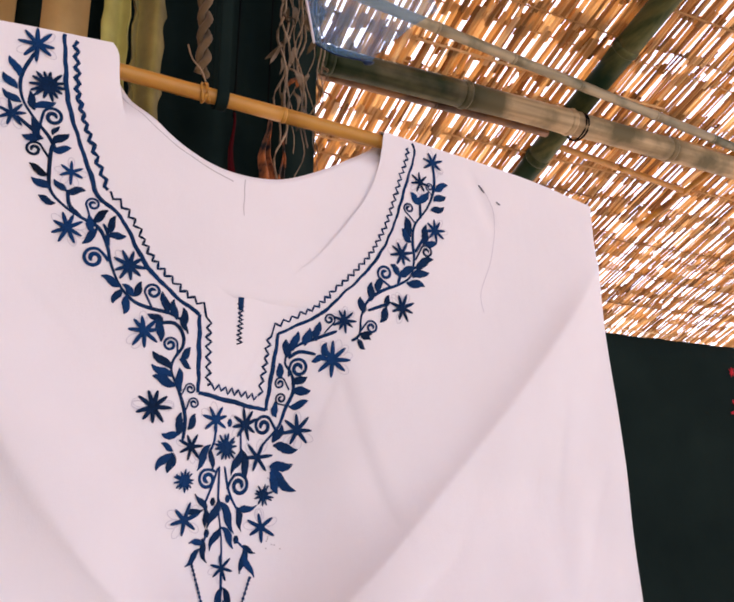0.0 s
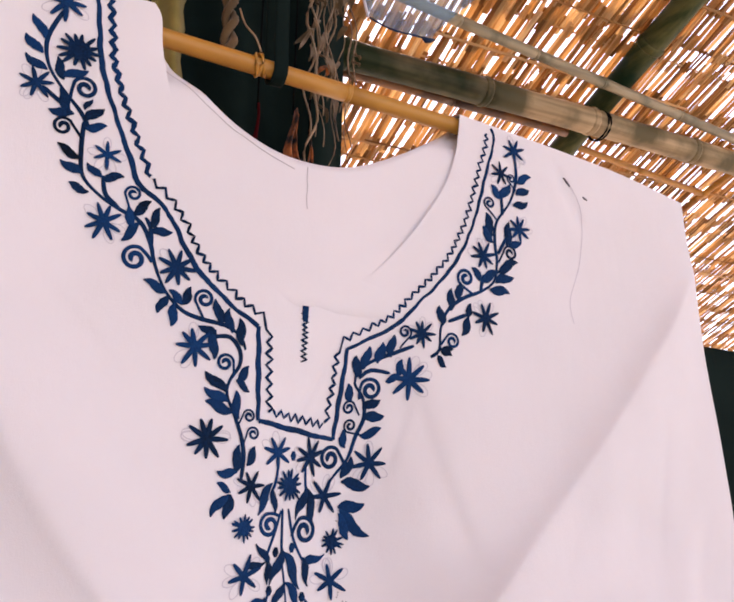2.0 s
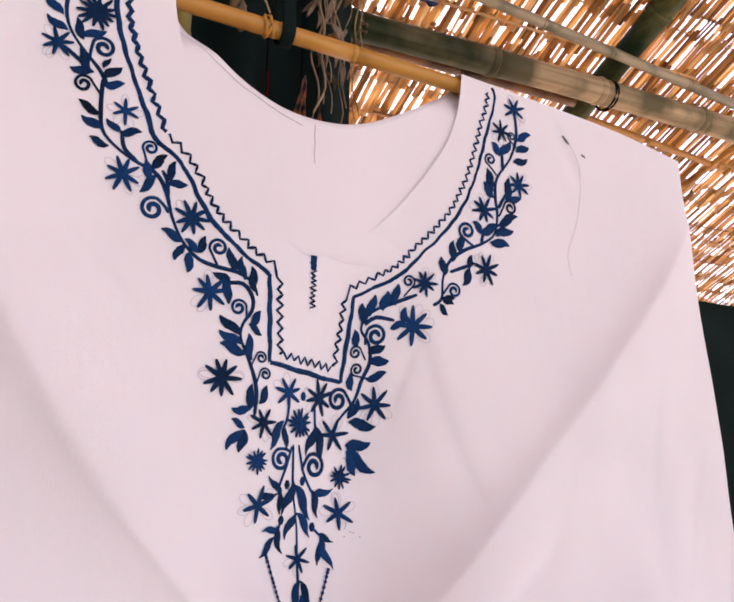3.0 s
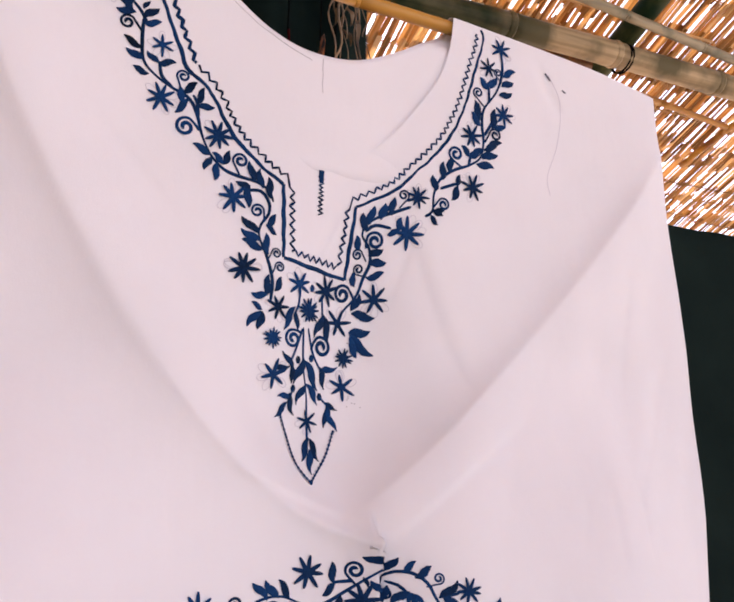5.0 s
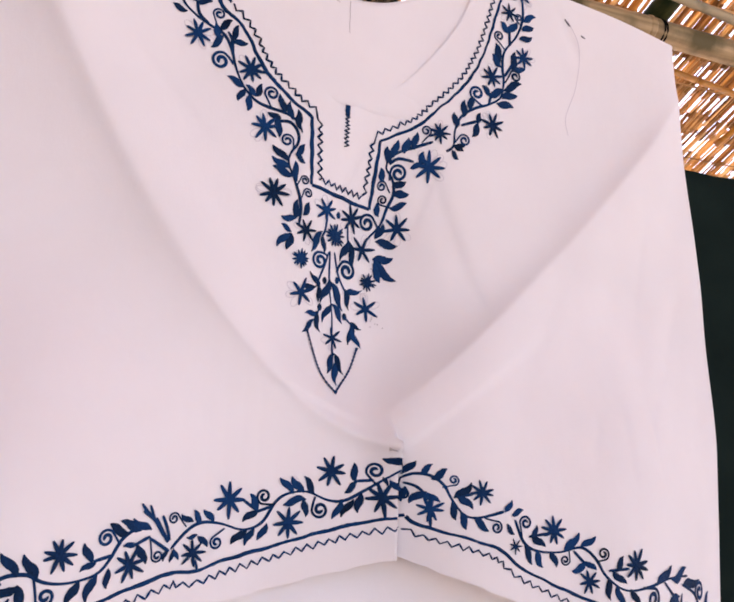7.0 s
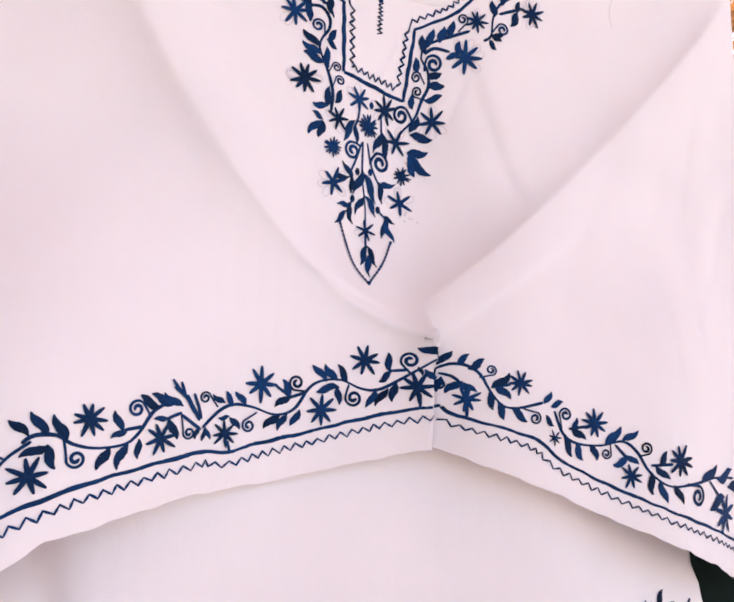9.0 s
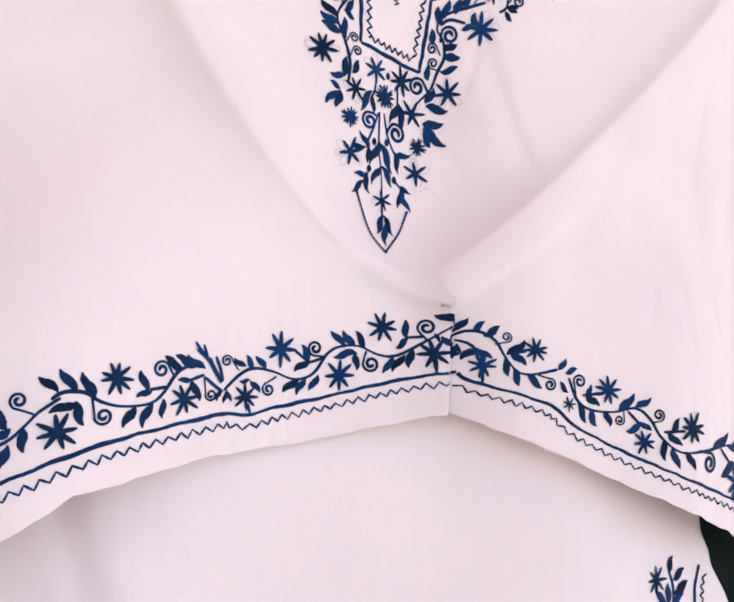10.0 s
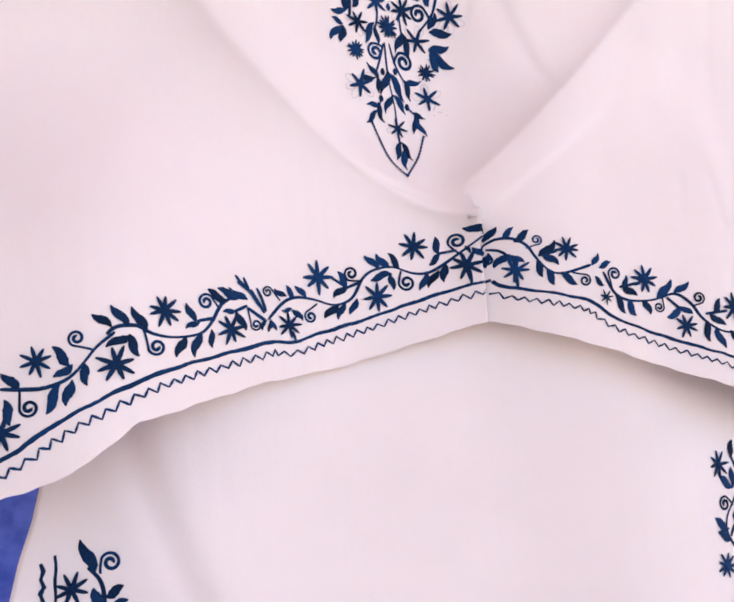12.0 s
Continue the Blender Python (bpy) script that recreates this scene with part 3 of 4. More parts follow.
LEFT_YOKE_LEAVES_A = [(-152, 217, -158, 228), (-152, 208, -160, 216), (-149, 199, -159, 205), (-140, 196, -144, 207), (-140, 197, -129, 203), (-135, 177, -141, 189), (-134, 177, -145, 177), (-128, 181, -125, 187), (-127, 175, -119, 183), (-127, 171, -117, 174), (-128, 154, -139, 159), (-127, 145, -137, 150), (-123, 136, -132, 139), (-117, 145, -124, 151), (-116, 144, -106, 147), (-96, 123, -104, 113), (-98, 121, -102, 131), (-99, 128, -91, 136), (-90, 122, -86, 133), (-89, 119, -79, 121), (-80, 88, -91, 93), (-79, 86, -83, 77), (-75, 82, -76, 71), (-71, 83, -78, 89)]
LEFT_YOKE_LEAVES_B = [(-71, 83, -67, 92), (-50, 74, -53, 87), (-43, 71, -45, 83), (-37, 65, -39, 78), (-52, 68, -61, 72), (-52, 70, -52, 56), (-45, 39, -56, 48), (-44, 34, -56, 40), (-41, 29, -55, 33), (-39, 45, -33, 53), (-39, 45, -32, 40), (-37, 26, -39, 39), (-38, -2, -36, 11), (-37, -2, -47, -2), (-31, 2, -27, 11), (-40, -12, -47, -8), (-41, -14, -49.2, -23.9), (-40, -14, -42.3, -25)]
LEFT_YOKE_FLOWERS = [(-143, 241, 11.4, 8), (-134, 214, 10.7, 14), (-153, 190, 9.2, 7), (-115, 158, 8.3, 6), (-114, 121, 10.1, 8), (-75, 102, 10.5, 9), (-63, 61, 10.8, 8), (-54, 14, 11.1, 9), (-28, -9, 8.7, 7), (-31.2, -30, 6.8, 14)]
LEFT_YOKE_SCROLLS = [(-129, 193, 6.3, -136, 185), (-138, 169, 5.1, -128, 164), (-100, 139, 4.4, -101, 129), (-97, 104, 6.6, -88, 103), (-59, 87, 5.3, -59, 76), (-46, 54, -4.8, -41, 47), (-31, 27, 3.5, -37, 22), (-28, 18, 3.6, -34, 11)]
RIGHT_YOKE_STEMS = [
    [(152, 214), (152, 198), (146, 181), (134, 164), (132, 150), (133, 137), (130, 123), (120, 115), (105, 108), (94, 99), (89, 87), (88, 74), (82, 69)],
    [(71, 75), (59, 70), (45, 64), (38, 58), (36, 51), (42, 43), (44, 32), (40, 21), (36, 8), (27, -3), (22, -11)],
    [(143, 157), (134, 142)],
    [(122, 126), (119, 115)],
    [(94, 92), (108, 98)],
    [(57, 58), (45, 59), (38, 54)],
    [(139, 184), (139, 170)],
]
RIGHT_YOKE_LEAVES_A = [(153, 196, 164, 202), (152, 187, 162, 192), (149, 179, 160, 183), (137, 182, 131, 190), (138, 182, 146, 193), (130, 155, 126, 169), (130, 150, 123, 159), (141, 150, 144, 165), (143, 151, 153, 152), (134, 130, 149, 138), (132, 122, 145, 127), (127, 117, 141, 116), (120, 122, 113, 129), (120, 122, 133, 129), (103, 107, 104, 118), (96, 100, 97, 113), (90, 90, 88, 101), (109, 96, 104, 85), (108, 97, 111, 105), (87, 70, 92, 64), (89, 74, 96, 71), (89, 75, 97, 75), (36, 55, 35, 66), (41, 60, 43, 72)]
RIGHT_YOKE_LEAVES_B = [(49, 64, 51, 75), (57, 68, 58, 80), (63, 56, 55, 53), (62, 57, 64, 66), (43, 37, 52, 42), (44, 31, 55, 33), (43, 22, 54, 26), (35, 41, 32, 50), (34, 15, 32, 24), (33, -2, 38, 9), (34, -5, 49, -7), (32, -19, 46, -17), (32, -23, 36.6, -36), (33, -21, 48, -34)]
RIGHT_YOKE_FLOWERS = [(151, 219, 9.9, 7), (139, 200, 8.4, 7), (152, 162, 9.8, 8), (122, 139, 10.0, 8), (122, 97, 10.3, 8), (76, 83, 8.7, 9), (69, 55, 12.3, 8), (49, 6, 10.6, 7)]
RIGHT_YOKE_SCROLLS = [(148, 198, 3.5, 151, 190), (129, 177, 4.5, 135, 165), (144, 144, 5.2, 134, 136), (108, 122, 6.2, 113, 112), (97, 80, 4.9, 89, 77), (65, 83, -4.2, 62, 73), (46, 48, 6.5, 40, 42), (34, 37, 4.0, 41, 33), (36, 27, 4.0, 43, 22), (25, 8, 6.8, 35, 4)]
PLASTRON_STEMS = [
    [(-7, -20), (-6.2, -43.2), (-3.4, -57.8), (-1.6, -71.5), (-2.2, -98.1)],
    [(-8, -21), (-12, -33.5), (-16.9, -46.1)],
    [(-3, -20), (1.1, -35.5), (8.1, -47.2)],
    [(-11, 6), (-12, -5), (-15, -12)],
    [(8, 4), (9, -10)],
    [(8.3, -65.8), (13.5, -70.9)],
    [(-12.8, -61.6), (-14.9, -68.4)],
]
PLASTRON_LEAVES = [(-15, -8, -22.6, -22.8), (-14, -10, -12.6, -22.8), (9, -9, 2.5, -24.8), (10, -10, 14.6, -28.7), (-6.4, -41.3, -12.4, -57.7), (-5.2, -43.2, 5.8, -60.8), (-14.6, -48, -22.6, -38.3), (-15.8, -47.1, -14.4, -57.7), (-28.5, -49.9, -16.8, -47), (8.2, -48.2, 21.5, -44.5), (8, -46.2, 11.5, -59.9), (-3.2, -58.7, -9.5, -71.5), (-2.2, -58.7, 6, -70.7), (-14.2, -66.5, -24.2, -67.4), (-15.3, -65.5, -11.8, -78.5), (-17.6, -71.4, -26, -80.5), (13.4, -69.9, 21.1, -74.1), (13.5, -70.9, 10.8, -85.9), (14.7, -74.9, 19.9, -88.2), (-1.3, -95, -7.4, -108.5), (-0.3, -95, 4.5, -108.5), (-1.3, -102.3, -1.8, -116.8)]
PLASTRON_FLOWERS = [(-12, 9, 9.7, 7), (11, 8, 10.2, 8), (-3, -8, 8.5, 15), (22, -13, 10.4, 6), (26.8, -37.7, 6.9, 12), (-29, -53.7, 10.3, 6), (25.4, -58.3, 10.2, 6), (-1.6, -82.7, 7.8, 6)]
PLASTRON_SCROLLS = [(-15.3, -28.6, 6.2, -9.6, -23.8), (8.8, -31.6, 7.3, 0, -34.5)]
LEFT_HEM_STEMS = [
    [(-203, -230), (-201, -228), (-197, -226), (-188, -226), (-181, -230), (-170, -232), (-156, -230), (-149, -224), (-142, -213), (-133, -208), (-126, -209)],
    [(-113, -221), (-103, -211), (-94, -207), (-82, -208), (-67, -212), (-55, -208), (-46, -195), (-37.5, -189.9), (-25.2, -188.9), (-12.1, -193.9), (-0.9, -193.9), (14.4, -185.8), (35.6, -171.9)],
    [(-157, -223), (-147, -221)],
    [(-60, -202), (-49, -198)],
    [(-68, -194), (-59, -200)],
    [(5.6, -181.7), (17.3, -180.7)],
    [(-253, -253), (-242, -254), (-232, -254), (-221, -250), (-213, -242), (-208, -236), (-199, -229)],
    [(23.4, -195.9), (23, -205)],
    [(-97, -228), (-95, -235)],
    [(-132, -195), (-129, -199), (-124, -204)],
    [(-127, -196), (-124, -204)],
    [(-123, -203), (-119, -210), (-115, -217)],
    [(-119, -202), (-116, -209), (-114, -216)],
    [(-131, -199), (-124, -204), (-121, -208), (-118, -213)],
    [(-126, -214), (-114, -222)],
    [(-135, -217), (-126, -213)],
]
LEFT_HEM_LEAVES_A = [(-201, -226, -209, -220), (-193, -226, -200, -216), (-184, -228, -190, -217), (-192, -231, -203, -236), (-192, -231, -188, -241), (-158, -223, -162, -214), (-156, -224, -163, -227), (-164, -232, -169, -242), (-155, -230, -159, -242), (-149, -228, -149, -237), (-139, -210, -149, -205), (-132, -209, -143, -204), (-126, -209, -136, -203), (-134, -216, -141, -217), (-133, -217, -128, -227), (-115, -221, -117, -227), (-112, -222, -113, -228), (-111, -221, -108, -227), (-100, -206, -107, -202), (-94, -207, -99, -200), (-87, -207, -93, -200), (-97, -214, -103, -215), (-96, -215, -90, -221), (-65, -213, -74, -220)]
LEFT_HEM_LEAVES_B = [(-60, -212, -65, -221), (-52, -209, -57, -218), (-58, -201, -63, -191), (-58, -201, -67, -207), (-35.4, -189.9, -43.5, -180.9), (-28.3, -188.9, -35.3, -179.8), (-21.2, -189.8, -27.2, -179.8), (-27.3, -193.9, -40.6, -197), (-27.3, -193.9, -26.5, -203.9), (-3.9, -193.9, -9.3, -205), (4.2, -193.9, -3.2, -203.9), (9.4, -189.8, 7, -200.9), (6.6, -181.7, 5.8, -170.5), (6.6, -182.7, -0.7, -188.8), (34.6, -171, 22.5, -166.9), (33.5, -171.9, 35.9, -163.8), (-221, -244, -228, -235), (-220, -244, -228, -249), (-214, -244, -213, -254), (-226, -254, -232, -266), (-220, -252, -223, -263), (-245, -254, -252, -246), (-251, -259, -249, -270)]
LEFT_HEM_FLOWERS = [(-199, -245, 9.5, 8), (-174, -218, 8.6, 9), (-137, -227, 8.8, 8), (-99, -224, 8.0, 8), (-77, -194, 10.9, 8), (-38, -208, 10.3, 8), (-9.6, -175.7, 10.6, 8), (21.7, -191.9, 10.5, 8), (-236, -241, 7.7, 8), (-253, -274, 9.1, 8)]
LEFT_HEM_SCROLLS = [(-179, -237, 4.4, -185, -228), (-151, -212, 4.5, -143, -216), (-121, -224, 3.5, -126, -214), (-112, -204, 3.4, -104, -209), (-84, -219, 4.1, -79, -211), (-54, -192, 4.8, -47, -197), (-17.3, -199.9, 5.3, -20.2, -191.9), (18.3, -174.7, 5.3, 19.1, -183.8), (-240, -263, 4.4, -244, -255), (-217, -231, 4.0, -210, -237)]
RIGHT_HEM_STEMS = [
    [(36.6, -178.8), (42.8, -175.8), (52.4, -176.6), (60.4, -182.4), (64.8, -191.2), (72.5, -201.1), (82, -203), (100, -199)],
    [(108, -204), (114, -218), (124, -224), (141, -225), (157, -222), (167, -229), (175, -241), (190, -250), (212, -249), (240, -245), (267, -246)],
    [(67, -190.2), (78.7, -188.1)],
    [(118, -215), (132, -213)],
    [(176, -237), (193, -236)],
    [(51.6, -188.4), (52.2, -209.1)],
    [(37.7, -181.7), (44, -183.6), (48.3, -187.5)],
    [(151, -224), (160, -233)],
    [(231, -247), (245, -261)],
    [(257, -251), (276, -259), (286, -273), (291, -287), (300, -300)],
]
RIGHT_HEM_LEAVES_A = [(37.6, -175.8, 44, -167.9), (47, -175.7, 53.5, -169.7), (53.6, -178.6, 62.3, -172.5), (49.4, -187.5, 40.9, -194.4), (47.2, -187.5, 57.2, -193.3), (22.7, -178.8, 24.5, -183.9), (26.7, -180.8, 33.3, -187.7), (38.7, -184.7, 36.6, -193.5), (67, -190.2, 77.6, -181.2), (69.1, -190.2, 77.7, -197.1), (64.9, -194.2, 67.2, -204.1), (70.4, -200.1, 73.7, -210), (78.9, -203.1, 88.3, -211), (101, -199, 106, -192), (106, -201, 114, -198), (107, -213, 102, -207), (121, -215, 124, -208), (121, -215, 130, -221), (115, -221, 120, -232), (124, -224, 128, -234), (134, -225, 138, -234), (145, -224, 155, -213), (157, -221, 167, -215), (160, -233, 150, -237)]
RIGHT_HEM_LEAVES_B = [(160, -231, 167, -236), (182, -237, 188, -228), (180, -237, 190, -245), (176, -242, 177, -255), (183, -247, 188, -260), (194, -250, 201, -261), (222, -248, 240, -237), (241, -245, 264, -240), (249, -259, 231, -266), (260, -252, 284, -250), (296, -281, 304, -262), (290, -287, 301, -300)]
RIGHT_HEM_FLOWERS = [(51.9, -198.3, 8.7, 8), (85.1, -187.1, 8.3, 9), (108, -221, 5.0, 7), (137, -211, 9.6, 9), (162, -244, 8.3, 8), (200, -234, 11.1, 9), (250, -270, 14.4, 8)]
RIGHT_HEM_SCROLLS = [(37.6, -188.6, 3.7, 36.6, -178.8), (66.8, -179.3, -3.4, 59.3, -184.4), (94.5, -209, -4.0, 86.2, -203.1), (116, -206, 4.5, 113, -216), (145, -230, -3.5, 148, -224), (173, -226, -4.1, 168, -231), (217, -257, -7.0, 205, -249), (286, -259, 7.8, 284, -268)]
RIGHT_SIDE_STEMS = [
    [(220, -336), (224, -347), (224, -359), (218, -368), (209, -379), (207, -389), (211, -398), (219, -408), (222, -420)],
    [(206, -347), (209, -354), (218, -360)],
    [(229, -379), (216, -385), (210, -393)],
]
RIGHT_SIDE_LEAVES = [(220, -338, 224, -327), (225, -343, 235, -336), (225, -352, 238, -345), (224, -361, 234, -354), (218, -359, 219, -346), (217, -359, 207, -351), (208, -387, 197, -379), (209, -395, 198, -389), (216, -383, 221, -374), (217, -383, 228, -387), (219, -411, 232, -408), (220, -419, 232, -418)]
RIGHT_SIDE_FLOWERS = [(207, -342, 9.4, 8), (233, -378, 9.8, 9), (202, -412, 9.5, 9)]
RIGHT_SIDE_SCROLLS = [(208, -370, 5.2, 216, -372), (226, -396, 6.0, 214, -399)]
LEFT_SIDE_STEMS = [
    [(-223, -354), (-218, -359), (-215, -366), (-214, -381)],
]
LEFT_SIDE_LEAVES = [(-220, -357, -226, -339), (-213, -371, -204, -366), (-213, -379, -202, -374), (-218, -377, -220, -366), (-219, -380, -229, -376)]
LEFT_SIDE_FLOWERS = [(-232, -365, 9.5, 8)]
LEFT_SIDE_SCROLLS = [(-210, -352, 5.6, -216, -358)]


vine("navy vine of stars and leaves down the neck's side", LEFT_YOKE_STEMS, LEFT_YOKE_LEAVES_A + LEFT_YOKE_LEAVES_B, LEFT_YOKE_FLOWERS, LEFT_YOKE_SCROLLS, seed=1, slim=0.86)
vine("navy vine of smaller stars and leaves beside the neckline", RIGHT_YOKE_STEMS, RIGHT_YOKE_LEAVES_A + RIGHT_YOKE_LEAVES_B, RIGHT_YOKE_FLOWERS, RIGHT_YOKE_SCROLLS, seed=2)
vine("navy spray of flowers below the square notch", PLASTRON_STEMS, PLASTRON_LEAVES, PLASTRON_FLOWERS, PLASTRON_SCROLLS, seed=3, stem_w=0.0016, slim=0.80, belly=0.92)
vine("navy vine of stars and leaves along the hem", LEFT_HEM_STEMS, LEFT_HEM_LEAVES_A + LEFT_HEM_LEAVES_B, LEFT_HEM_FLOWERS, LEFT_HEM_SCROLLS, seed=4, stem_w=0.0019, slim=0.78)
vine("navy vine of stars and leaves along the hem", RIGHT_HEM_STEMS, RIGHT_HEM_LEAVES_A + RIGHT_HEM_LEAVES_B, RIGHT_HEM_FLOWERS, RIGHT_HEM_SCROLLS, seed=5, stem_w=0.0019, slim=0.82)
vine("navy vine up the side of the lower layer", RIGHT_SIDE_STEMS, RIGHT_SIDE_LEAVES, RIGHT_SIDE_FLOWERS, RIGHT_SIDE_SCROLLS, lower_y, 6)
vine("navy vine up the side of the lower layer", LEFT_SIDE_STEMS, LEFT_SIDE_LEAVES, LEFT_SIDE_FLOWERS, LEFT_SIDE_SCROLLS, lower_y, 7)


def uneven(line, width, seed):
    """A hand-worked line: it wavers a little and swells and thins."""
    rng = random.Random(seed)
    p, q, r = (rng.uniform(0, 6.28) for _ in range(3))
    out, widths = [], []
    for i, (x, z) in enumerate(line):
        out.append((x + 0.00025 * math.sin(i * 0.9 + p) + rng.uniform(-0.0001, 0.0001), z + 0.00025 * math.sin(i * 0.63 + q) + rng.uniform(-0.0001, 0.0001)))
        widths.append(width * (1 + 0.14 * math.sin(i * 0.21 + r) + rng.uniform(-0.12, 0.12)))
    return out, widths


def outline(name, row, width, on=cloth_y, label=""):
    line = glide([at(p) for p in row], 0.002)
    line, widths = uneven(line, width, len(row) + int(row[0][0]))
    return worked(name, [(line, widths)], on, tunic, label=label)


def corners(name, row, width, on=cloth_y, label=""):
    strokes = []
    for a, b in zip(row, row[1:]):
        p, q = at(a), at(b)
        n = max(2, int(math.dist(p, q) / 0.002))
        strokes.append(uneven([(p[0] + (q[0] - p[0]) * i / n, p[1] + (q[1] - p[1]) * i / n) for i in range(n + 1)], width, n))
    return worked(name, strokes, on, tunic, label=label)


def zigzag(row, side, gap, pitch, amp, width, on=cloth_y, label="navy zigzag stitch", sharp=False, seed=0):
    """Zigzag beside a line, on its left (side 1) or right (-1)."""
    rng = random.Random(seed)
    line = [at(p) for p in row] if sharp else glide([at(p) for p in row], 0.001)
    pts, run, up = [], 0.0, 1
    for a, b in zip(line, line[1:]):
        d = math.dist(a, b)
        if d == 0:
            continue
        nx, nz = -(b[1] - a[1]) / d, (b[0] - a[0]) / d
        s = pitch / 2 - run
        while s < d:
            o = side * (gap + amp * up * rng.uniform(0.7, 1.15))
            pts.append((a[0] + (b[0] - a[0]) * s / d + nx * o, a[1] + (b[1] - a[1]) * s / d + nz * o))
            up = -up
            s += pitch / 2 * rng.uniform(0.85, 1.15)
        run = d - (s - pitch / 2)
    line2 = []
    for a, b in zip(pts, pts[1:]):
        line2 += [(a[0] + (b[0] - a[0]) * k / 3, a[1] + (b[1] - a[1]) * k / 3) for k in range(3)]
    return worked("zigzag_stitch", [(line2, [width * rng.uniform(0.75, 1.25) for _ in line2])], on, tunic, label=label, raise_=0.0004, lift=0.0004)


YOKE_LEFT = [(-127.5, 253.5), (-127, 247), (-125, 232), (-123, 215), (-119, 199), (-112, 180), (-103, 158), (-97, 144), (-86, 137), (-77, 125), (-70, 112), (-61, 100), (-47, 88), (-39, 82), (-28, 76)]
NOTCH = [(-28, 76), (-25.5, 25), (26, 18.5), (29, 70)]
YOKE_RIGHT = [(29, 70), (58, 86), (73, 101), (89, 117), (104.5, 137.5), (116.5, 163), (126.5, 195.5), (134.5, 222), (133, 232)]
HEM_LEFT = [(-265, -293), (-254, -287), (-243, -281), (-232, -274), (-212, -264), (-193, -256), (-173, -249), (-150, -243), (-124, -237), (-110, -234), (-98, -235), (-80, -230), (-50, -223), (-20.5, -215), (7.9, -208), (30, -204), (38.4, -202.8)]
HEM_RIGHT = [(38.4, -203.3), (47.8, -209.1), (78, -217), (99, -224), (111, -234), (144, -249), (176, -261), (196, -268), (220, -275), (249, -284), (273, -292), (292, -302), (296, -311)]
outline("border_line", YOKE_LEFT, 0.0028)
corners("border_line", NOTCH, 0.0028)
outline("border_line", YOKE_RIGHT, 0.0022)
outline("border_line", HEM_LEFT, 0.0022)
outline("border_line", HEM_RIGHT, 0.0020)
zigzag(YOKE_LEFT[:8], 1, 0.0070, 0.0078, 0.0014, 0.0026, seed=1)
zigzag(glide(YOKE_LEFT[7:], 1.0) + [(-25, 27)], 1, 0.0062, 0.0066, 0.0018, 0.0016, sharp=True, seed=2)
zigzag([(-20, 23.5), (21, 19.5)], 1, 0.0068, 0.0052, 0.0022, 0.0013, sharp=True, seed=3)
zigzag([(26, 24)] + glide(YOKE_RIGHT, 1.0), 1, 0.0060, 0.0062, 0.0017, 0.0015, sharp=True, seed=5)
zigzag(HEM_LEFT, -1, 0.0068, 0.0072, 0.0019, 0.0012, seed=6)
zigzag(HEM_RIGHT, -1, 0.0062, 0.0072, 0.0016, 0.0011, seed=7)
SIDE_RIGHT = [(251.5, -334), (247.5, -344), (245.5, -358), (247.5, -372), (244.5, -392), (242.5, -405), (244.5, -421)]
outline("border_line", SIDE_RIGHT, 0.0024, lower_y)
zigzag(SIDE_RIGHT, 1, 0.0072, 0.0075, 0.0018, 0.0015, lower_y, seed=8)
SIDE_LEFT = [(-240, -345), (-241, -370), (-243, -399)]
outline("border_line", SIDE_LEFT, 0.0016, lower_y)
zigzag(SIDE_LEFT, -1, 0.0072, 0.0085, 0.0010, 0.0024, lower_y, seed=9)


def dotted(row, step, r):
    """Knots of thread set in a row: each a small round stitch."""
    line = glide([at(p) for p in row], step)
    worked("knot_stitch_row", [([(x - r, z), (x, z), (x + r, z)], [r * 1.1, r * 2.1, r * 1.1]) for x, z in line] + [(line, [r * 0.9] * len(line))], cloth_y, tunic)


dotted([(-21.9, -79.4), (-18.2, -91.8), (-12.9, -110.6), (-3.7, -123)], 0.0024, 0.0010)
dotted([(-3.7, -123), (9.2, -106.5), (17.2, -89.1)], 0.0024, 0.0010)
for kx, kz in ((-12.8, -61.6), (8.3, -65.8), (-10.3, -42.3), (0.5, -40.3), (-1, 8)):
    x, z = at((kx, kz))
    worked("knot_stitch", [([(x, z - 0.0025), (x, z), (x, z + 0.0025)], [0.002, 0.0042, 0.002])], cloth_y, tunic)

# the bound slit below the neck
zigzag([(1, 58), (0, 89)], 1, 0.0, 0.0030, 0.0022, 0.0011, label="dark stitches binding a short slit", sharp=True, seed=11)
worked("slit_bar", [([at((0, 91)), at((0, 86)), at((0.5, 82))], [0.0042, 0.0040, 0.0030])], cloth_y, tunic)

# the pin that gathers the hem
v, f = tube([(0.1795 + 0.0012 * k, cloth_y(0.1795 + 0.0012 * k, 1.3395) - 0.0006, 1.3395 - 0.0004 * k) for k in range(4)], [0.0012, 0.0005, 0.0005, 0.0005], 8)
tagged(mesh_object("dressmaking_pin", v, f, STEEL), "small steel pin gathering the white cloth", "pin")


